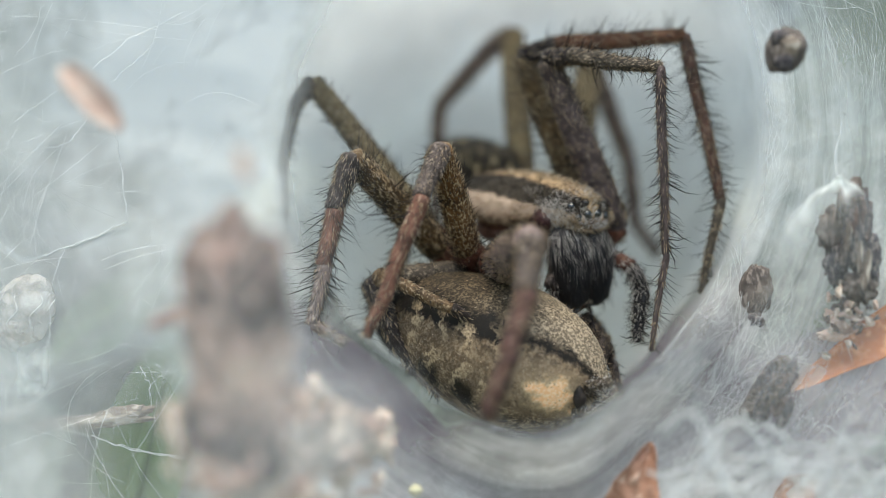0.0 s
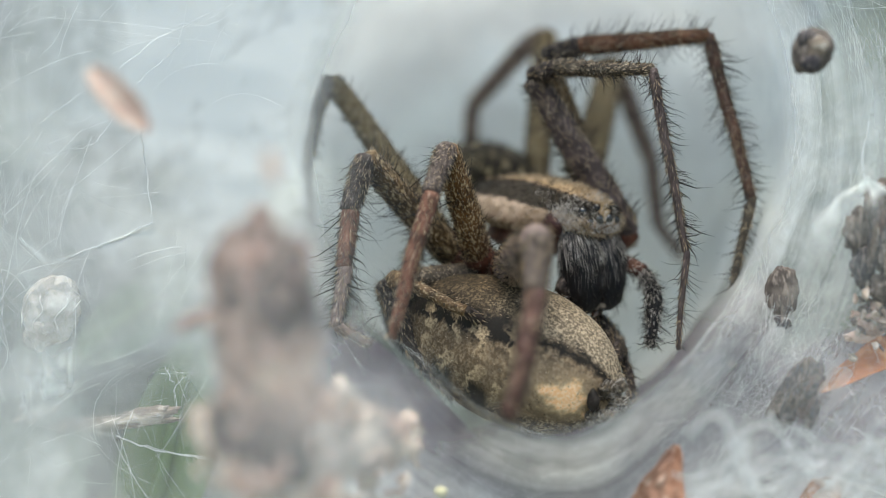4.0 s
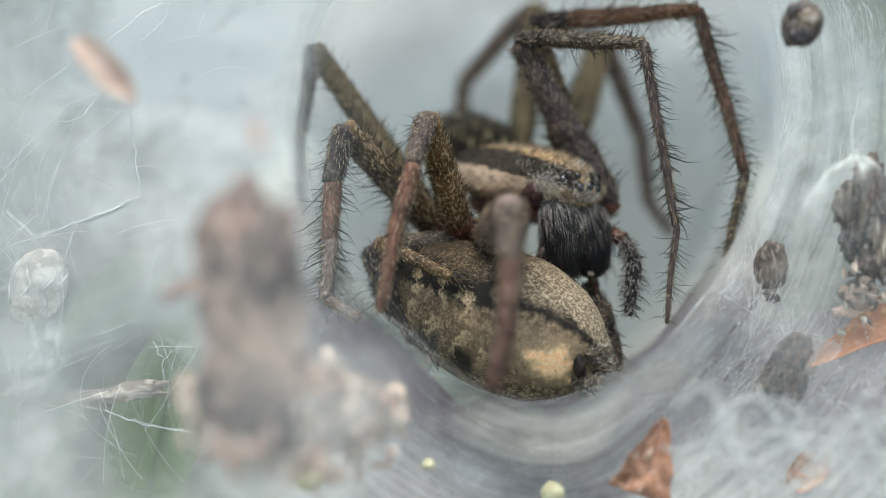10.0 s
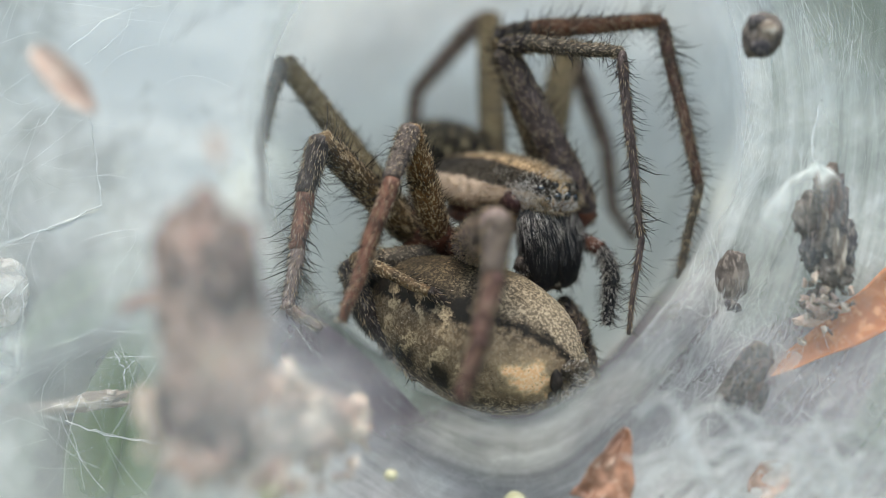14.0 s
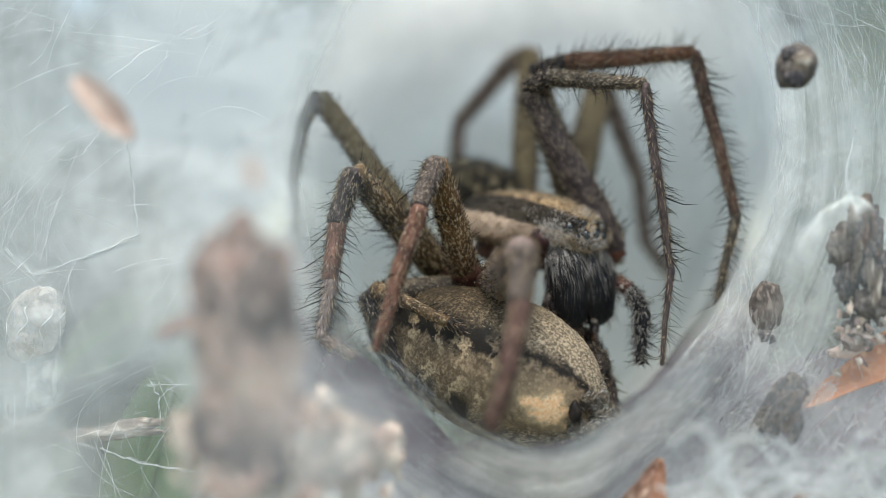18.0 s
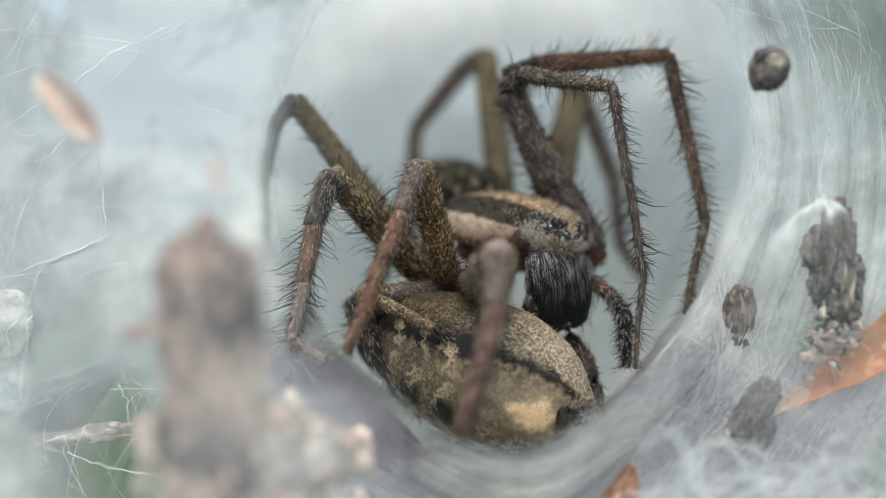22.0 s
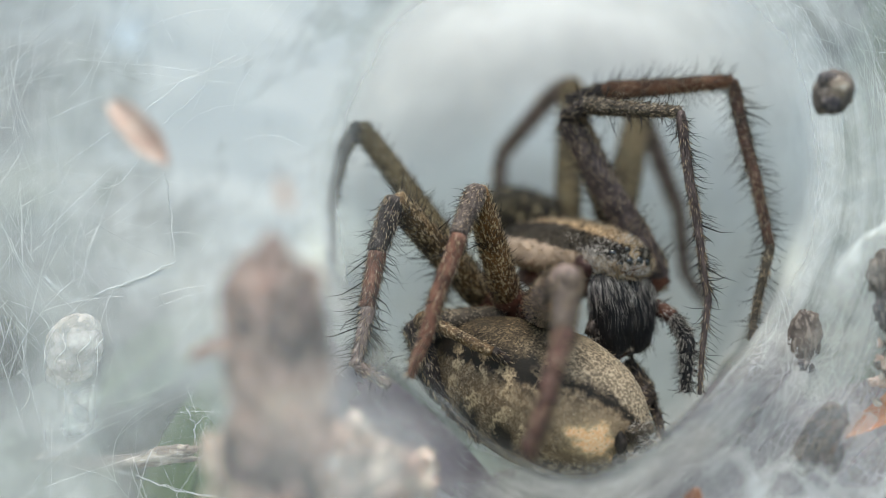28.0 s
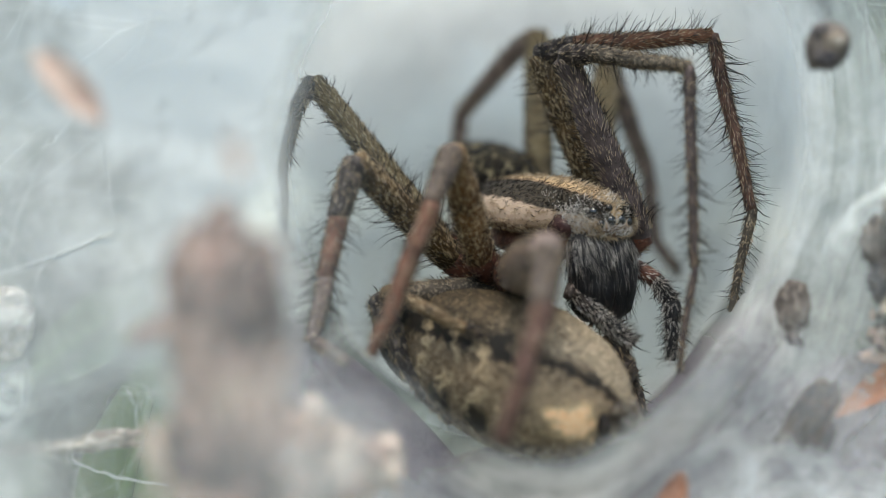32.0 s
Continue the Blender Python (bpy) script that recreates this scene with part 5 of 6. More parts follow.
def scraps(owner, n, spread, sizes, mats, name="flake"):
    """Small torn bits strewn about a thing; spread: x, y, z in mm about its base, with the offset of their middle."""
    for k in range(n):
        g = crumpled(rng.uniform(*sizes), rng.uniform(*sizes) * 0.3, rng.uniform(0.02, 0.12), k * 2.3 + n)
        ob = part(name, g, mats[k % len(mats)], owner)
        p = [rng.normal(m, s) * MM for m, s in spread]
        ob.matrix_basis = pose(*p, *[float(a) for a in rng.uniform(-180, 180, 3)])


def crumpled(length, width, curl, seed):
    """A shrivelled scrap of petal with uneven edges, its own x along it."""
    g = Geo()
    nu, nv = 10, 6
    verts, faces = [], []
    for lay in (0, 1):
        for i in range(nu + 1):
            t = i / nu
            wd = width * (0.25 + max(0.0, math.sin(math.pi * t)) ** 0.6) * (1 + 0.5 * noise.noise(V(t * 5, seed, 0)))
            for k in range(nv + 1):
                q = k / nv * 2 - 1
                z = curl * (q * q + 0.5 * math.sin(t * 4 + seed)) + 0.22 * width * noise.noise(V(t * 4 + seed, q * 2.2, 3))
                verts.append(((t - 0.5) * length + 0.1 * noise.noise(V(q * 2, seed, 7)), q * wd, z - lay * 0.07))
    W, n = nv + 1, (nu + 1) * (nv + 1)
    for i in range(nu):
        for k in range(nv):
            o = i * W + k
            faces.append((o, o + W, o + W + 1, o + 1))
            faces.append((n + o, n + o + 1, n + o + W + 1, n + o + W))
    edge = [i for i in range(W)] + [i * W + nv for i in range(1, nu + 1)] + [nu * W + k for k in range(nv - 1, -1, -1)] + [i * W for i in range(nu - 1, 0, -1)]
    for p, q in zip(edge, edge[1:] + edge[:1]):
        faces.append((p, q, n + q, n + p))
    g.add(verts, faces)
    return g


# pellets of old prey
lump("prey_pellet", [("shell", (8.61, -3.4, 4.99), (0.50, 0.42, 0.60), (0, 25, 0), M_SOOT2, 0.12), ("grain", (8.40, -3.7, 5.28), (0.22, 0.14, 0.2), (0, 0, 0), M_SOOT, 0.25),
                     ("grain", (8.64, -3.75, 5.08), (0.26, 0.12, 0.3), (0, 20, 0), M_STEM, 0.3), ("grain", (8.51, -3.7, 4.66), (0.26, 0.16, 0.24), (0, -20, 0), M_SOOT, 0.25)], "dark dry pellet of prey remains in the silk", "prey remains")
lump("prey_pellet", [("shell", (8.40, -0.95, -1.25), (0.46, 0.34, 0.86), (0, 8, 0), M_SOOT2, 0.12), ("grain", (8.34, -1.10, -1.98), (0.28, 0.22, 0.36), (0, 30, 0), M_SOOT, 0.35),
                     ("grain", (7.86, -0.95, -1.58), (0.16, 0.14, 0.28), (0, -20, 0), M_SOOT2, 0.35)], "grey-brown husk of a small insect wrapped in silk", "prey remains")
clump = lump("debris_clump", [("lump", (8.55, -2.1, -3.54), (0.40, 0.12, 0.90), (0, 32, 0), M_SOOT, 0.12), ("lump", (8.20, -2.1, -4.17), (0.34, 0.12, 0.52), (0, 18, 0), M_SOOT2, 0.15),
                      ("lump", (8.92, -2.1, -4.32), (0.18, 0.1, 0.46), (0, 24, 0), M_SOOT, 0.3), ("flake", (8.85, -2.15, -2.98), (0.22, 0.16, 0.2), (0, 10, 0), M_SOOT2, 0.3)],
     "dark crumbly clump of frass under the silk", "debris")
crng = np.random.default_rng(11)
for k in range(18):
    ob = part("strip", crumpled(crng.uniform(0.5, 1.1), crng.uniform(0.06, 0.20), crng.uniform(0.03, 0.12), k * 1.9 + 40), (M_SOOT, M_BUD_DARK, M_SOOT2, M_SOOT)[k % 4], clump)
    w = crng.uniform(-0.6, 0.6)
    ob.matrix_basis = pose((0.62 * w + crng.normal(-0.05, 0.2)) * MM, crng.uniform(-0.32, -0.12) * MM, (w - 0.2) * MM, crng.normal(90, 25), crng.normal(-58, 16), crng.normal(0, 14))
column = lump("debris_column", [("lump", (10.78, -2.2, 0.55), (0.40, 0.30, 1.05), (0, 5, 0), M_SOOT, 0.22), ("lump", (10.60, -2.25, 1.35), (0.34, 0.26, 0.50), (0, 14, 0), M_SOOT2, 0.24),
                                ("lump", (11.02, -2.2, -0.15), (0.38, 0.30, 0.75), (0, -6, 0), M_SOOT, 0.26), ("lump", (10.30, -2.0, -0.30), (0.30, 0.22, 0.60), (0, 8, 0), M_SOOT, 0.3), ("lump", (10.16, -2.0, 0.55), (0.34, 0.22, 0.62), (0, 14, 0), M_SOOT2, 0.26),
                                ("lump", (10.86, -2.2, -0.95), (0.46, 0.28, 0.42), (0, -12, 0), M_SOOT2, 0.3), ("flake", (10.52, -1.75, -2.00), (0.36, 0.2, 0.22), (0, 25, 0), M_BUD, 0.3),
                                ("flake", (10.64, -1.6, -1.71), (0.40, 0.24, 0.35), (0, -20, 0), M_SOOT2, 0.4), ("flake", (10.40, -1.55, -2.26), (0.45, 0.20, 0.18), (0, -10, 0), M_SCALE, 0.4)],
     "dark column of debris under a white silk cap", "debris")
for k in range(12):
    g = crumpled(rng.uniform(0.5, 1.2), rng.uniform(0.04, 0.09), rng.uniform(0.01, 0.03), k * 2.1)
    ob = part("strip", g, (M_SOOT, M_STEM, M_SOOT2, M_BUD_DARK)[k % 4], column)
    ob.matrix_basis = pose(rng.normal(-0.15, 0.27) * MM, rng.uniform(-0.34, -0.28) * MM, rng.uniform(-1.2, 0.4) * MM, rng.normal(90, 8), rng.normal(-88, 6), rng.normal(0, 8))
scraps(column, 60, ((-0.05, 0.36), (0.3, 0.2), (-2.15, 0.42)), (0.10, 0.30), (M_CREAM, M_STEM, M_SCALE, M_BUD_DARK, M_SOOT2, M_BUD_PINK))
for c, r, a in (((6.51, -1.25, -3.76), (0.42, 0.1, 0.14), 20), ((6.01, -1.1, -3.17), (0.3, 0.1, 0.16), -35), ((7.14, -0.9, -2.09), (0.06, 0.05, 0.3), 5), ((6.90, -1.2, -3.16), (0.3, 0.1, 0.12), -30)):
    g = Geo()
    g.blob((0, 0, 0), Euler((0, radians(a), 0)).to_matrix().transposed(), r, 18, 12, rough=0.35, freq=3.0, seed=c[0])
    ob = single("dark_fragment", g, M_SOOT, "small dark fragment of an insect under the silk", "debris", "fragments in the silk")
    ob.location = V(*c) * MM
husk = lump("seed_husk", [("husk", (-11.34, -0.62, -1.66), (0.80, 0.50, 1.02), (0, 16, 0), M_HUSK, 0.07), ("husk", (-11.74, -0.6, -2.38), (0.40, 0.3, 0.42), (0, 0, 0), M_HUSK, 0.1)],
     "translucent white empty husk caught in the silk", "husk")
# white tubes laid on the husk in place of its bright glassy edges
for k in (0, 2, 4, 6):
    g = Geo()
    h0, h1, side_x = rng.uniform(-0.85, -0.3), rng.uniform(0.2, 0.85), (-0.97, -0.6, -0.25, 0.15, 0.5, 0.8, 0.97)[k]
    line = []
    for j in range(9):
        h = h0 + (h1 - h0) * j / 8
        q = max(-0.98, min(0.98, side_x + 0.14 * math.sin(j * 0.9 + k * 2.0)))
        wide = 0.80 * math.sqrt(max(0.05, 1 - (h / 1.03) ** 2))
        line.append(V(q * wide + h * 0.28, -0.51 * math.sqrt(max(0.03, 1 - q * q)) * wide / 0.80 - 0.01, h))
    g.tube(line, [0.011 * abs(math.sin(j * 0.7 + k)) + 0.003 for j in range(9)], 5)
    part("edge_line", g, M_EDGE, husk, "white line standing for the husk's bright edge" if k == 0 else "")
lump("dry_twig", [("stem", (-9.83, -0.55, -4.71), (0.19, 0.16, 1.85), (0, 86, 0), M_STEM, 0.25), ("stem", (-8.92, -0.55, -4.58), (0.25, 0.18, 0.95), (0, 78, 0), M_STEM, 0.3),
                  ("stem", (-11.69, -0.55, -4.48), (0.20, 0.2, 0.7), (0, 70, 0), M_STEM, 0.3)], "thin dry twig wrapped in silk", "twig")
# flower debris
petal("fallen_petal", (9.26, -1.3, -3.76), (12.84, -1.5, -1.56), 0.82, 0.2, M_PETAL, "curled orange petal stuck to the web sheet", flared=True)
petal("fallen_petal", (5.20, -3.5, -4.85), (4.55, -3.7, -6.75), 0.85, 0.25, M_PETAL_PINK, "shrivelled orange petal lying on the silk", flared=True, wrinkle=0.22)
petal("fallen_petal", (8.77, -1.9, -6.87), (9.69, -1.8, -5.99), 0.5, 0.2, M_PETAL_PINK, "small salmon petal lying on the silk", wrinkle=0.2)
petal("fallen_petal", (-7.99, -9, 3.82), (-6.73, -9, 2.49), 0.36, 0.2, M_SCALE, "salmon flower scale hanging before the web")
bud = lump("withered_bud", [("bud", (-3.91, -11.2, -0.87), (0.68, 0.55, 1.07), (0, -4, 0), M_BUD, 0.2), ("stalk", (-4.02, -11.2, 0.35), (0.24, 0.2, 0.55), (0, -6, 0), M_BUD_DARK, 0.2), ("stalk", (-5.48, -10.4, -1.37), (0.14, 0.11, 0.47), (0, 65, 0), M_BUD, 0.2),
                            ("sepal", (-3.89, -11.2, -2.73), (0.68, 0.50, 1.24), (0, 6, 0), M_BUD, 0.25),
                            ("sepal", (-3.72, -11.95, -2.28), (0.62, 0.25, 0.36), (0, 6, 0), M_CREAM, 0.3), ("sepal", (-4.10, -11.6, -4.42), (0.72, 0.3, 0.30), (0, 8, 0), M_CREAM, 0.3),
                            ("sepal", (-5.07, -11.2, -3.56), (0.26, 0.25, 0.55), (0, -8, 0), M_CREAM, 0.3), ("scale", (-3.76, -12.05, -3.58), (0.50, 0.22, 0.27), (0, 8, 0), M_BUD_DARK, 0.3),
                            ("scale", (-3.90, -12, -1.05), (0.36, 0.2, 0.62), (0, 4, 0), M_BUD_PINK, 0.3), ("scale", (-3.20, -11.8, -0.87), (0.26, 0.3, 0.50), (0, -10, 0), M_BUD_DARK, 0.3)], "withered brown flower bud hanging before the web", "flower bud")
BUD_AT = V(*(-3.91, -11.2, -0.87))
brng = np.random.default_rng(4)
for k in range(95):
    q = (k + 0.5) / 95
    h = 0.53 - 4.84 * q
    half = float(np.interp(-h, [-0.60, -0.28, 0.10, 0.80, 1.61, 2.26, 3.23, 3.93, 4.31], [0.15, 0.28, 0.76, 0.95, 0.78, 0.71, 0.93, 0.80, 0.54]))
    x = -4.13 + 0.28 * min(1, 3 * q) + half * brng.uniform(-1, 1)
    if math.hypot(x + 3.26, h + 0.85) < 0.45 or (-3.96 < h < -3.23 and abs(x + 3.82) < 0.63 and not (x < -4.06 and h > -3.50)) or math.hypot(x + 4.45, h + 0.31) < 0.28:
        mt = M_BUD_DARK
    elif abs(h + 2.39) < 0.32 or h < -4.04:
        mt = (M_CREAM, M_SCALE)[k % 2]
    else:
        mt = (M_BUD, M_BUD_DARK, M_BUD)[k % 3] if abs(x + 3.88) > 0.54 else (M_BUD_PINK, M_BUD, M_BUD_PINK, M_BUD)[k % 4]
    y = -11.6 - 0.55 * max(0.0, 1 - ((x + 3.85) / 0.86) ** 2) + brng.uniform(-0.1, 0.1)
    ob = part("scale", crumpled(brng.uniform(0.7, 1.2) * (0.65 if h > 0 else 1.0), brng.uniform(0.18, 0.34) * (0.6 if h > 0 else 1.0), brng.uniform(0.05, 0.2), k * 1.3), mt, bud)
    p = (V(x, y, h) - BUD_AT) * MM
    ob.matrix_basis = pose(p.x, p.y, p.z, float(brng.uniform(50, 130)), float(brng.normal(-88, 13)), float(brng.normal(0, 12)))
petal("fallen_petal", (-3.69, -13, 1.83), (-3.54, -13, 1.22), 0.14, 0.05, M_SCALE, "tiny salmon flake hanging in the silk haze")
LITTER = (-3.03, -10, -3.89)
litter = base("flower_litter", LITTER, "pale cream and pink crumbs of withered flowers", "flower litter")
lrng = np.random.default_rng(5)
for k in range(210):
    x, h = lrng.normal(-2.80, 0.80), lrng.normal(-4.1, 0.70)
    y = -9.0 + 1.15 * max(0.0, x + 3.9) + lrng.uniform(-1.2, 1.2)
    if k < 8:
        x, h, y = lrng.normal(-5.21, 0.16), lrng.normal(-3.76, 0.36), lrng.uniform(-11.5, -9.5)
    elif k < 26:
        x, h, y = lrng.normal(-4.06, 0.63), lrng.normal(-4.83, 0.21), lrng.uniform(-11.5, -8.5)
    if x > -2.57:
        h = min(h, -3.37 - 0.5 * (x + 2.57)) - lrng.uniform(0, 0.37)
    h = min(h, -2.69 - lrng.uniform(0, 0.37))
    g = crumpled(lrng.uniform(0.22, 0.62), lrng.uniform(0.07, 0.2), lrng.uniform(0.02, 0.08), k * 1.7)
    ob = part("flake", g, (M_CREAM, M_SCALE, M_CREAM, M_BUD_PINK, M_SCALE, M_CREAM, M_CREAM, M_BUD)[k % 8], litter)
    p = (V(x, y, h) - V(*LITTER)) * MM
    ob.matrix_basis = pose(p.x, p.y, p.z, *[float(a) for a in lrng.uniform(-180, 180, 3)])
for c, r in (((-3.40, -6, -5.96), 0.32), ((-0.68, -4, -5.96), 0.16), ((2.42, -3.5, -6.72), 0.3)):
    g = Geo()
    g.blob((0, 0, 0), np.eye(3), (r, r * 0.8, r * 0.9), 20, 12, rough=0.15, freq=2.0)
    ob = single("pollen_grain", g, M_POLLEN, "small pale yellow grain lying on the silk", "grain", "grains on the silk")
    ob.location = V(*c) * MM

# ---- leaves behind the web, and dark backing added to darken the silk ----
def leaf(place, length, width, turn, mat, label):
    """A leaf blade with a midrib, its own x along the midrib."""
    g = Geo()
    nu, nv = 22, 10
    verts, faces = [], []
    for lay in (0, 1):
        for i in range(nu + 1):
            t = i / nu
            wd = width * max(0.0, math.sin(math.pi * t ** 0.8)) ** 0.8 + 0.02
            for k in range(nv + 1):
                q = k / nv * 2 - 1
                z = 0.12 * width * (abs(q) - 0.4) + 0.06 * length * math.sin(t * 2.6) + 0.03 * width * math.sin(t * 40 + abs(q) * 6) * abs(q)
                verts.append((t * length, q * wd, z - lay * 0.18))
    W = nv + 1
    n = (nu + 1) * W
    for i in range(nu):
        for k in range(nv):
            o = i * W + k
            faces.append((o, o + W, o + W + 1, o + 1))
            faces.append((n + o, n + o + 1, n + o + W + 1, n + o + W))
    g.add(verts, faces)
    ob = base("leaf", place, label, "leaf", "leaves behind the web")
    blade = part("blade", g, mat, ob)
    r = Geo()
    r.tube([V(t * length, 0, 0.12 * width * -0.4 + 0.06 * length * math.sin(t * 2.6) + 0.05) for t in np.linspace(0, 1, 12)], [0.35 * (1 - 0.8 * t) for t in np.linspace(0, 1, 12)], 6)
    part("midrib", r, mat, ob)
    ob.rotation_euler = [radians(t) for t in turn]
    return ob


leaf((-9.57, 2.2, -9.41), 7.6, 1.35, (90, -76, 0), M_LEAF, "green leaf standing close behind the web")
leaf((-11.85, 3.5, -3.40), 5.2, 0.9, (90, -38, 0), M_LEAF, "narrow green leaf behind the thin silk")
leaf((-13.90, 3, -8.75), 5.0, 1.6, (80, -60, 0), M_LEAF_DULL, "shaded leaf below the twig")
leaf((13.26, 7, -9.62), 25, 4.4, (80, -85, 10), M_LEAF_DULL, "dull green leaf behind the web sheet")
# leaf-shaped dark backing, added so the lower silk reads darker
leaf((-5.32, 4.5, -9.78), 22, 4.2, (82, -4, 0), M_BACKING, "dark leaf-shaped backing added under the silk tube")


# more of the added backing, behind the lip and the tube
leaf((-7.4, 2.6, -0.8), 15, 1.9, (85, 43, 0), M_BACKING, "dark leaf-shaped backing added behind the edge of the silk tube")
leaf((6.0, 20.5, -15.0), 22, 6.0, (85, -45, 0), M_BACKING, "large dark leaf-shaped backing added behind the silk tube")
leaf((5.0, 3.0, -9.6), 12, 2.5, (82, -40, 0), M_BACKING, "leaning dark leaf-shaped backing added behind the lower silk")


def far_foliage():
    """The shrub behind, out of focus: many small leaves."""
    g = Geo()
    for i in range(6000):
        c = V(rng.uniform(-130, 130), rng.uniform(34, 130), 0)
        if abs(c.x) < 32 and rng.random() < 0.55:
            continue
        c.z = rng.uniform(-110, 20 + 0.35 * c.y + 0.6 * max(0.0, abs(c.x + 5) - 25))
        e = Euler(rng.uniform(0, 6.28, 3)).to_matrix()
        L, w = rng.uniform(6, 16), rng.uniform(2, 5)
        ps = [V(-L / 2, 0, 0), V(-L * 0.15, -w, 0.5), V(L * 0.2, -w * 0.9, 0.3), V(L / 2, 0, -0.6), V(L * 0.2, w * 0.9, 0.3), V(-L * 0.15, w, 0.5), V(0, 0, -0.3)]
        g.add([tuple(c + e @ p) for p in ps], [(0, 1, 6), (1, 2, 6), (2, 3, 6), (3, 4, 6), (4, 5, 6), (5, 0, 6)], i % 2)
    return g


single("shrub_foliage", far_foliage(), [M_LEAF_DULL, M_LEAF_GREY], "dull green leaves of the shrub behind the web", "foliage", kind="stuff")


# ---- what moves ----
def lerp_rows(rows, t):
    ts = [r[0] for r in rows]
    return [float(np.interp(t, ts, [r[k] for r in rows])) for k in range(1, len(rows[0]))]


# the standing spider rocks towards its partner and back: seconds, x, z in mm
MALE_SWAY = ((0, 0, 0), (0.5, 0, 0.07), (1.5, 0, 0.04), (2.5, 0, 0), (3, -0.3, -0.12), (3.5, -0.45, -0.15), (4.5, -0.3, -0.05), (5.5, -0.04, 0), (6.5, -0.02, 0), (7, -0.1, 0.1), (8, -0.1, 0.05), (8.5, 0, -0.05), (9, -0.36, 0), (9.5, -0.6, 0), (10, -0.62, 0.08), (10.5, -0.35, 0.1), (11, -0.22, 0.1), (14.5, -0.2, 0.08), (16.5, -0.18, 0.05), (17, -0.03, 0), (17.5, -0.28, -0.14), (18.5, -0.4, -0.1), (19, -0.28, -0.1), (19.5, -0.2, -0.06), (20.5, -0.14, -0.04), (23.5, -0.1, -0.1), (24, -0.1, 0.1), (26, -0.1, 0.04), (26.5, -0.25, -0.08), (28.5, -0.12, -0.06), (30, -0.05, -0.05), (30.5, 0.03, 0.14), (31, 0.03, 0.14), (32, 0.04, 0.14))
FEMALE_SWAY = ((0, 0, 0), (2.5, 0.06, -0.04), (3, -0.31, -0.03), (3.5, -0.35, -0.06), (4.5, -0.25, 0), (5.5, -0.02, 0), (8.5, 0.03, -0.05), (9, -0.33, 0.15), (9.5, -0.45, 0.14), (10, -0.36, 0.2), (10.5, -0.08, 0.1), (11, -0.02, 0.09), (17, 0.06, 0), (17.5, -0.32, -0.03), (18, -0.36, 0.03), (18.5, -0.34, 0), (19, -0.09, 0.02), (19.5, 0, 0), (26, 0.07, -0.08), (26.5, -0.2, -0.1), (28.5, -0.08, 0), (30, 0, -0.05), (32, 0.05, -0.06))
# front far leg: 0 arched forward, 1 drawn back
ARCH = ((0, 0), (2.5, 0.05), (3, 0.65), (3.5, 1), (4.5, 0.8), (5.5, 0.55), (6, 0.45), (7, 0.4), (8.5, 0.3), (9, 1), (9.5, 1.15), (10, 1), (10.5, 0.8), (11, 0.7), (14, 0.6), (14.5, 0.55), (16.5, 0.15), (17, 0.1), (17.5, 0.75), (18, 0.6), (18.5, 0.6), (19, 0.9), (20, 0.75), (23.5, 0.7), (24, 0.3), (26, 0.35), (26.5, 0.6), (28.5, 0.6), (30, 0.4), (31, 0.2), (32, 0))
# how single legs shift besides: seconds, x, z in mm
ARCH_TIP = ((0, 0.03, -0.08), (0.5, 0.25, -0.11), (2.5, 0.18, -0.12), (3, 0.15, 0.11), (3.5, 0.2, 0.05), (4.5, 0.17, 0.02), (5.5, 0.15, -0), (6, 0.05, -0), (6.5, 0.03, -0), (7, 0.34, -0.03), (7.5, 0.23, 0.02), (8, 0.14, 0.02), (8.5, -0.12, 0.03), (9, 0.14, 0.28), (9.5, 0.57, 0.28), (10, 0.39, 0.23), (10.5, 0.49, 0.12), (12, 0.43, 0.05), (14, 0.29, 0.08), (14.5, 0.66, 0.02), (15.5, 0.39, 0.03), (16.5, 0.05, 0.06), (17, -0.17, 0.08), (17.5, 0.02, 0.18), (18, 0.02, 0.2), (18.5, 0.2, 0.23), (19, 0.03, 0.12), (20, 0, 0.09), (23.5, -0.06, 0.09), (26, -0.02, 0.06), (26.5, 0.12, 0.11), (27.5, 0, 0.09), (28.5, -0.11, 0.09), (29, 0.03, 0.09), (30, -0.02, 0.08), (30.5, 0.46, 0.05), (31, 0.26, 0.02), (31.5, 0.15, 0.09), (32, 0.02, 0.11))
ARCH_KNEE = ((0, 0, -0), (0.5, 0.11, -0), (2.5, 0.08, -0), (3, -0.09, -0.06), (3.5, 0.06, -0.03), (5.5, 0.18, -0), (6, 0.03, -0), (7, 0.18, -0), (8, 0.12, -0), (8.5, -0.06, -0), (9, 0.03, 0.08), (9.5, 0.22, 0.06), (10, 0.22, -0), (10.5, 0.43, 0.11), (12, 0.34, 0.05), (14, 0.28, 0.02), (14.5, 0.46, 0.06), (15.5, 0.23, 0.03), (16.5, 0, -0), (17.5, -0.06, 0.09), (18, -0.12, 0.09), (18.5, 0, 0.15), (19, 0.08, 0.2), (20, 0.2, 0.23), (23.5, 0.17, 0.23), (24, -0.12, -0), (26, -0.03, -0), (27.5, -0.12, 0.05), (28.5, -0.2, 0.08), (30, -0.08, 0.08), (31, -0.06, 0.06), (32, -0.22, -0))
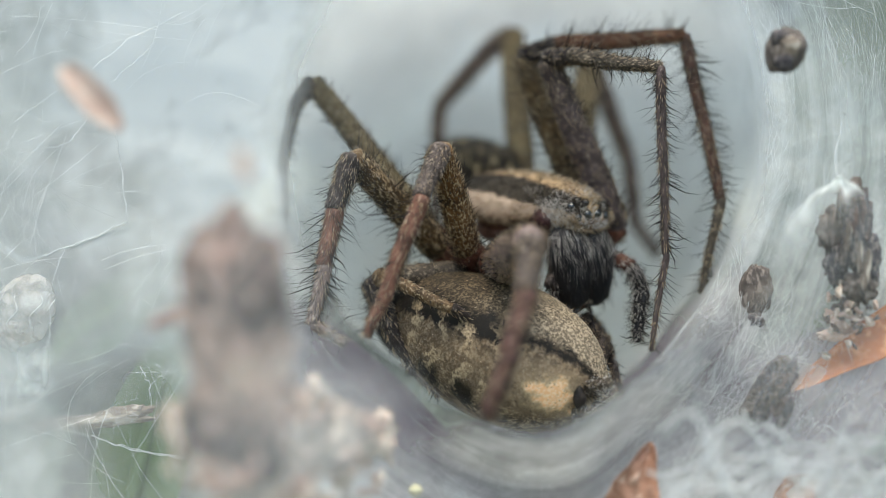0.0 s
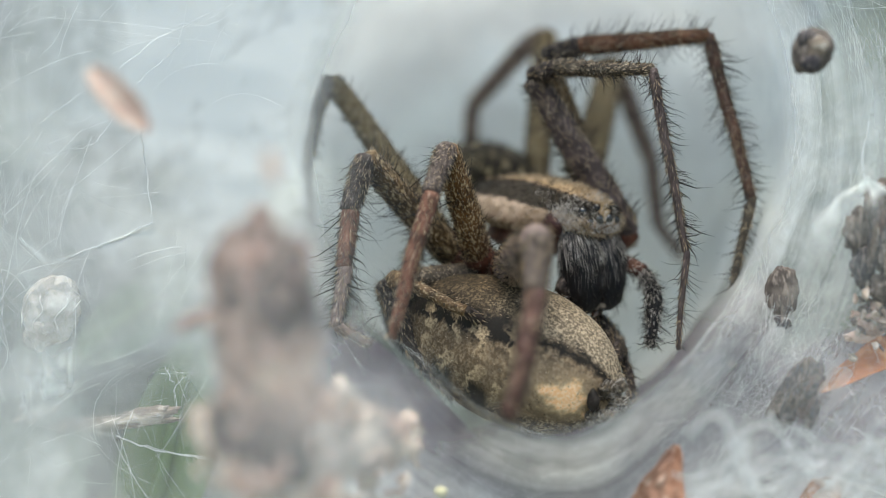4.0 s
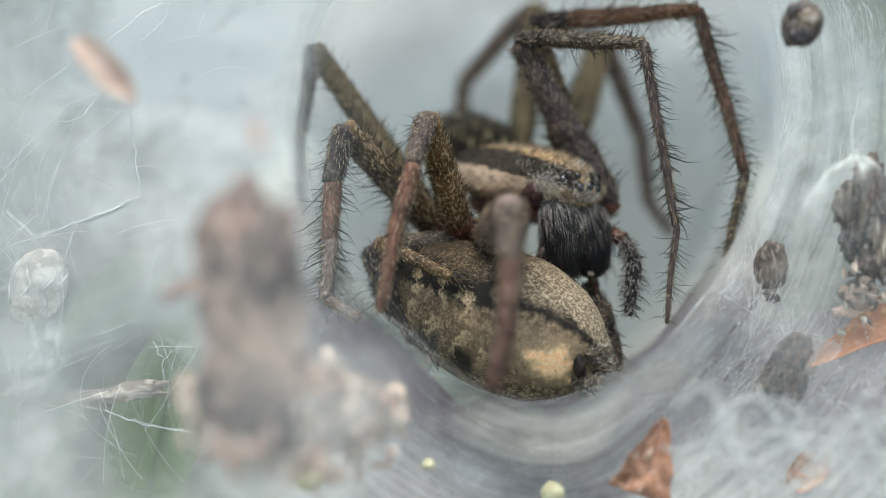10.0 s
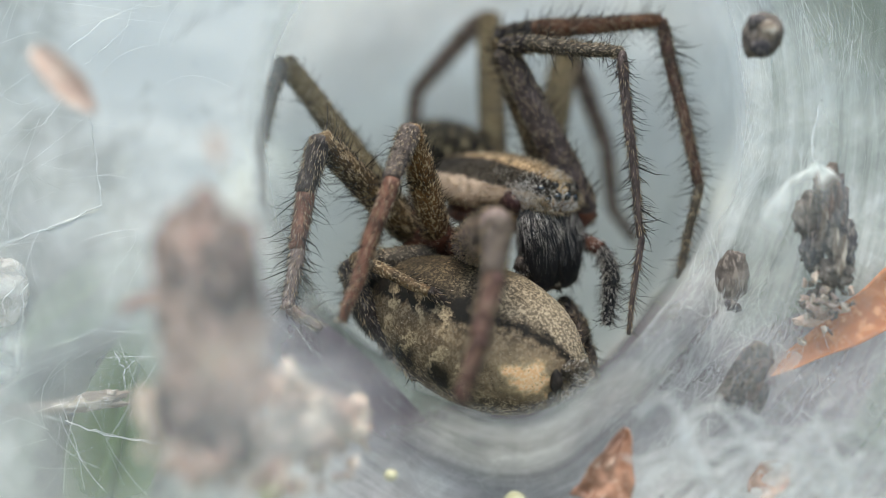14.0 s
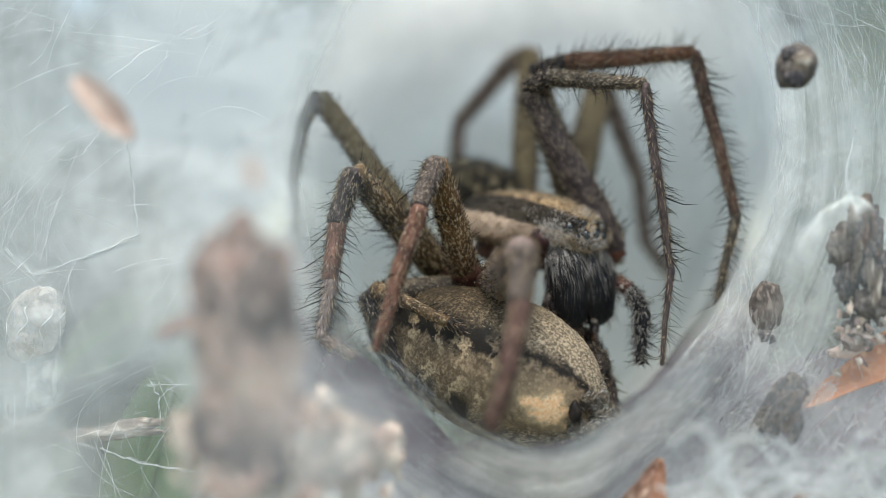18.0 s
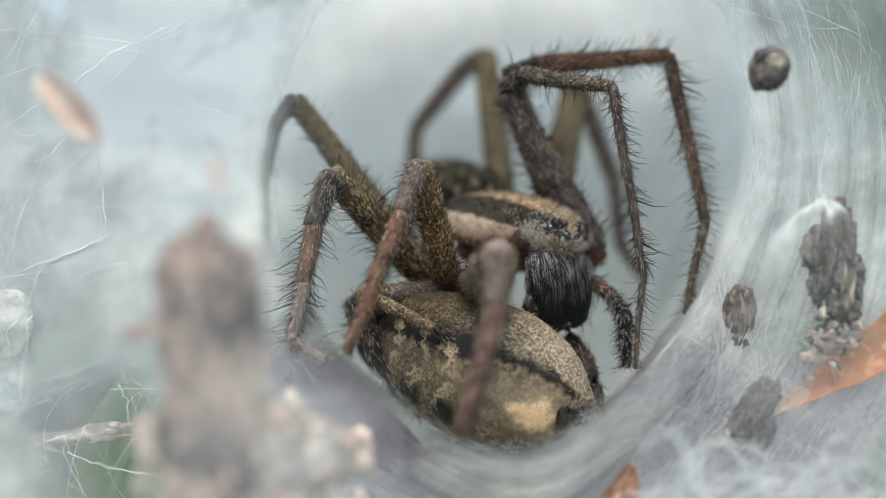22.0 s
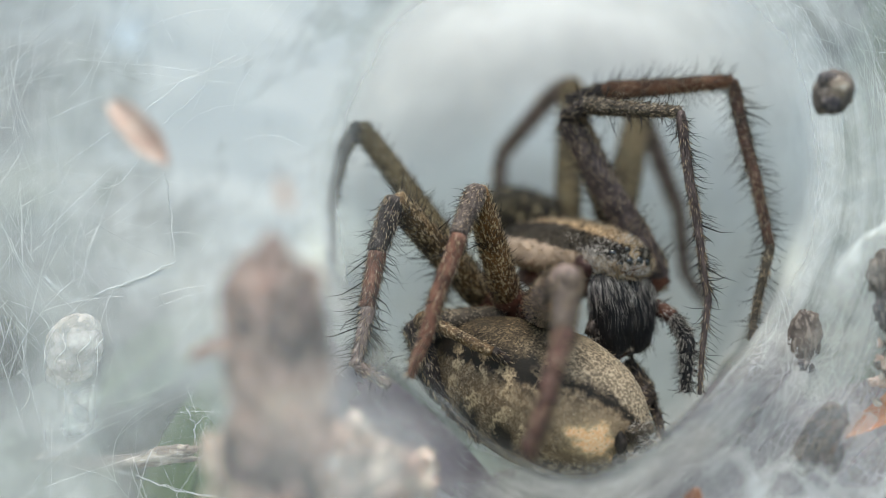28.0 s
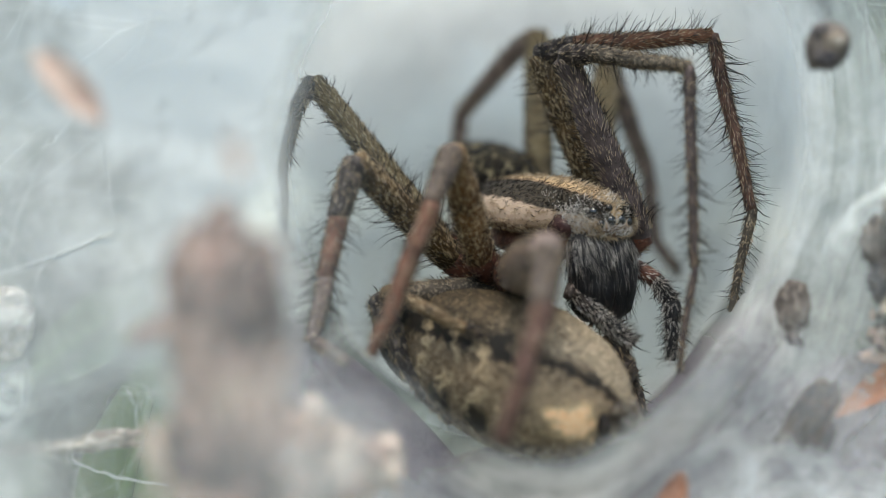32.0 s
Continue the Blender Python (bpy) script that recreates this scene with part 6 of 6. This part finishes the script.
HIND_SHIFT = ((0, 0, 0.04), (1.5, 0, -0), (2.5, 0.04, -0), (3, 0.43, -0.04), (3.5, 0.56, -0), (4.5, 0.3, 0.04), (5.5, 0, 0.09), (6.5, -0.17, 0.13), (7, -0.32, 0.11), (8, -0.17, 0.02), (8.5, -0.19, 0.06), (9, 0.32, 0.06), (9.5, 0.6, 0.09), (10, 0.47, 0.04), (10.5, -0.09, 0.17), (12, -0.04, 0.11), (14.5, -0.04, -0), (16.5, -0.04, -0), (17.5, 0.09, 0.13), (18, 0.3, 0.17), (18.5, 0.28, 0.21), (19, 0.19, 0.06), (19.5, -0.06, 0.09), (20, -0.17, 0.13), (21, -0.21, 0.15), (22, -0.39, 0.17), (23.5, -0.34, 0.13), (24, -0.58, 0.26), (25, -0.39, 0.19), (26, -0.21, 0.17), (26.5, 0.3, 0.21), (27.5, 0.43, 0.19), (28.5, 0.47, 0.17), (29, 0.3, 0.17), (29.5, 0.19, 0.19), (30, 0.24, 0.21), (30.5, 0.6, 0.09), (31, 0.32, 0.13), (32, 0.47, 0.17))
REAR_SHIFT = ((0, -0.12, 0.1), (2.5, -0.1, 0.03), (3, 0.1, 0.2), (3.5, 0.17, 0.15), (5.5, 0.02, 0.08), (6.5, -0.02, 0.08), (7, 0.03, -0.03), (8, 0.03, -0.02), (8.5, -0.15, 0.02), (9, 0.2, 0.22), (9.5, 0.42, 0.17), (10, 0.44, 0.17), (10.5, 0.25, 0.13), (12, 0.15, 0.08), (14, 0.07, 0.02), (14.5, 0.03, -0.02), (16.5, 0.02, 0.03), (17, -0.18, -0), (17.5, 0, 0.2), (18.5, 0.08, 0.1), (19, 0.03, 0.13), (20, -0.08, 0.12), (23.5, -0.13, 0.1), (24, -0.05, -0.03), (26, -0.02, 0.08), (26.5, 0.13, 0.34), (28.5, -0.03, 0.24), (30, -0.1, 0.17), (30.5, -0.12, 0.03), (31.5, -0.08, 0.13), (32, -0.08, 0.18))
RAISED_SHIFT = ((0, 0.21, -0), (2.5, 0.24, -0), (3, 0, -0.04), (3.5, -0.12, -0.04), (5.5, 0.15, -0), (8.5, 0.24, -0.03), (9, 0, -0), (9.5, -0.14, -0), (10, -0.04, -0), (10.5, 0.18, 0.04), (14.5, 0.2, -0), (17, 0.27, -0.06), (17.5, 0, -0.06), (18.5, 0, -0.07), (19, 0.2, -0.06), (20, 0.12, -0.03), (22, 0.18, -0.04), (24, 0.26, -0.12), (26, 0.26, -0.03), (26.5, 0.06, -0.03), (28.5, 0, -0), (29, 0.15, -0), (30, 0.16, -0), (32, 0.22, -0))
FRONT_SHIFT = ((0, -0.1, 0), (2, -0.05, 0), (3, -0.25, 0), (4.5, -0.25, 0), (6, -0.2, 0), (8.5, -0.15, 0), (9, -0.38, 0), (10, -0.38, 0), (11, -0.18, 0), (14.5, -0.15, 0), (17, -0.15, 0), (18, -0.25, 0), (20, -0.35, 0), (24, -0.25, 0), (26, -0.2, 0), (29, -0.14, 0), (31, -0.34, 0), (32, -0.2, 0))
# near palp: 0 tucked, 1 reached out; far palp lowered; jaw opening
REACH = ((0, 0), (0.5, 0.1), (1, 0.5), (2, 1), (2.5, 0.3), (3, 0), (6, 0), (6.5, 0.2), (7, 0.7), (8, 1), (8.5, 0.6), (9, 0), (14.2, 0), (14.5, 0.7), (16.5, 1), (17, 0.2), (17.5, 0), (23.5, 0), (24, 0.3), (24.5, 0.6), (25, 0.9), (26, 1), (26.5, 0.1), (28.5, 0), (30.3, 0), (31, 0.6), (31.5, 0.9), (32, 1))
LOWER = ((0, 0), (5.5, 0.3), (6, 0.6), (8, 0.8), (8.5, 0.5), (9, 0), (14.5, 0.1), (16.5, 0.2), (17, 0.2), (18, 0.5), (19, 1), (26, 1), (26.5, 0.1), (28.5, 0.8), (32, 0.7))
GAPE = ((0, 0.1), (2.5, 0.2), (3, 0.8), (3.5, 0.3), (5.5, 0), (8.4, 0), (9, 1), (9.5, 0.8), (10, 0.8), (10.5, 0.2), (14.4, 0), (16.5, 0), (17.5, 0.5), (18, 0.6), (18.5, 0.2), (23.6, 0), (24, 1), (24.4, 0.2), (26, 0), (26.5, 1), (27, 0.1), (32, 0))


def reach_chain(pts, lengths):
    """Joints near pts, from the same hip towards the same foot, whose pieces keep their lengths."""
    p = [q.copy() for q in pts]
    for k in range(12):
        p[-1] = pts[-1].copy()
        for i in range(len(p) - 2, -1, -1):
            p[i] = p[i + 1] + (p[i] - p[i + 1]).normalized() * lengths[i]
        p[0] = pts[0].copy()
        for i in range(len(lengths)):
            p[i + 1] = p[i] + (p[i + 1] - p[i]).normalized() * lengths[i]
    return p


def motions():
    times = [i * 0.5 for i in range(65)]
    sway = {male: MALE_SWAY, female: FEMALE_SWAY}
    home = {male: MALE_BASE, female: FEM_BASE}

    def shift(owner, t):
        x, z = lerp_rows(sway[owner], t)
        return V(x, 0, z)

    for owner in (male, female):
        walk(owner, [(t, Matrix.Translation((home[owner] + shift(owner, t)) * MM)) for t in times])
    weights = (1.0, 1.0, 0.85, 0.7, 0.3, 0.08, 0.0)
    rear_knee = {id(LEG_A[2]): (V(-1.25, 0.2, -0.40), V(-1.30, 0.25, -0.20), V(-1.05, 0.5, 0.30), V(-0.15, 0.1, 0.2), V(0.05, 0, 0.1))}
    nudges = {id(LEG_A[2]): ((2, ARCH_KNEE, 1.0), (3, ARCH_KNEE, 1.0), (4, ARCH_TIP, 1.0), (5, ARCH_TIP, 0.35)),
              id(LEG_C[2]): tuple((k, HIND_SHIFT, 1.0) for k in (2, 3, 4, 5)),
              id(LEG_D[2]): ((2, REAR_SHIFT, 1.0), (3, REAR_SHIFT, 0.9), (4, REAR_SHIFT, 0.5)),
              id(LEG_G[2]): ((2, FRONT_SHIFT, 1.0), (3, FRONT_SHIFT, 1.0), (4, FRONT_SHIFT, 0.8), (5, FRONT_SHIFT, 0.5), (6, FRONT_SHIFT, 0.4)),
              id(LEG_F[2]): ((2, RAISED_SHIFT, 1.0), (3, RAISED_SHIFT, 0.8), (4, RAISED_SHIFT, 0.3))}
    for owner, joints, pieces in LEG_RIG:
        rows = [[] for p in pieces]
        far = pieces is LEG_B[2]
        still = pieces in (LEG_B[2], LEG_C[2], LEG_H[2])
        for t in times:
            d = shift(owner, t)
            js = []
            for k, p in enumerate(joints):
                w = weights[k] if owner is male else 1.0
                if still and 2 <= k:
                    w *= 0.15
                q = p + d * w
                if far and k >= 5:
                    q = q + V(0.26, 0, 0.10 if k == 6 else 0.0) * min(1.0, max(0.0, -d.x / 0.38 - 0.4))
                if id(pieces) in rear_knee and k >= 2:
                    q = q + rear_knee[id(pieces)][k - 2] * lerp_rows(ARCH, t)[0]
                for kk, keys, share in nudges.get(id(pieces), ()):
                    if kk == k:
                        x, z = lerp_rows(keys, t)
                        q = q + V(x, 0, z) * share
                js.append(q - d - home[owner])
            js[1:] = reach_chain(js[1:], [(b - a).length for a, b in zip(joints[1:-1], joints[2:])])
            for k in range(5):
                rows[k].append((t, seg_pose(js[k + 1], js[k + 2])))
        for ob, r in zip(pieces, rows):
            walk(ob, r)
    reach = (V(0, 0, 0), V(0, 0, 0), V(0.60, -0.9, -0.1), V(1.25, -1.7, -0.15), V(1.85, -2.0, -0.35))
    lower = (V(0, 0, 0), V(0, 0, 0), V(0.10, 0, -0.25), V(0.15, -0.1, -0.30), V(0.35, 0.3, -0.10))
    for (j, pieces), offs, keys in ((PALP_NEAR, reach, REACH), (PALP_FAR, lower, LOWER)):
        rows = [[] for p in pieces]
        for t in times:
            a = lerp_rows(keys, t)[0]
            js = [p + o * a - MALE_BASE for p, o in zip(j, offs)]
            js[1:] = reach_chain(js[1:], [(q - p).length for p, q in zip(j[1:-1], j[2:])])
            for k in range(3):
                rows[k].append((t, seg_pose(js[k + 1], js[k + 2])))
        for ob, r in zip(pieces, rows):
            walk(ob, r)
    for jaw, m, sx, fang in JAWS:
        inner = 1 if sx > 0 else -1
        share = 0.35 if sx > 0 else 1.0
        walk(jaw, [(t, m @ pose(0, 0, 0, 7 * lerp_rows(GAPE, t)[0] * share, 9 * inner * lerp_rows(GAPE, t)[0] * share, 0)) for t in times])
        walk(fang, [(t, pose(0, 0, 2.06 * MM, 10, -inner * (74 - 96 * lerp_rows(GAPE, t)[0] * share), 0)) for t in times])


motions()
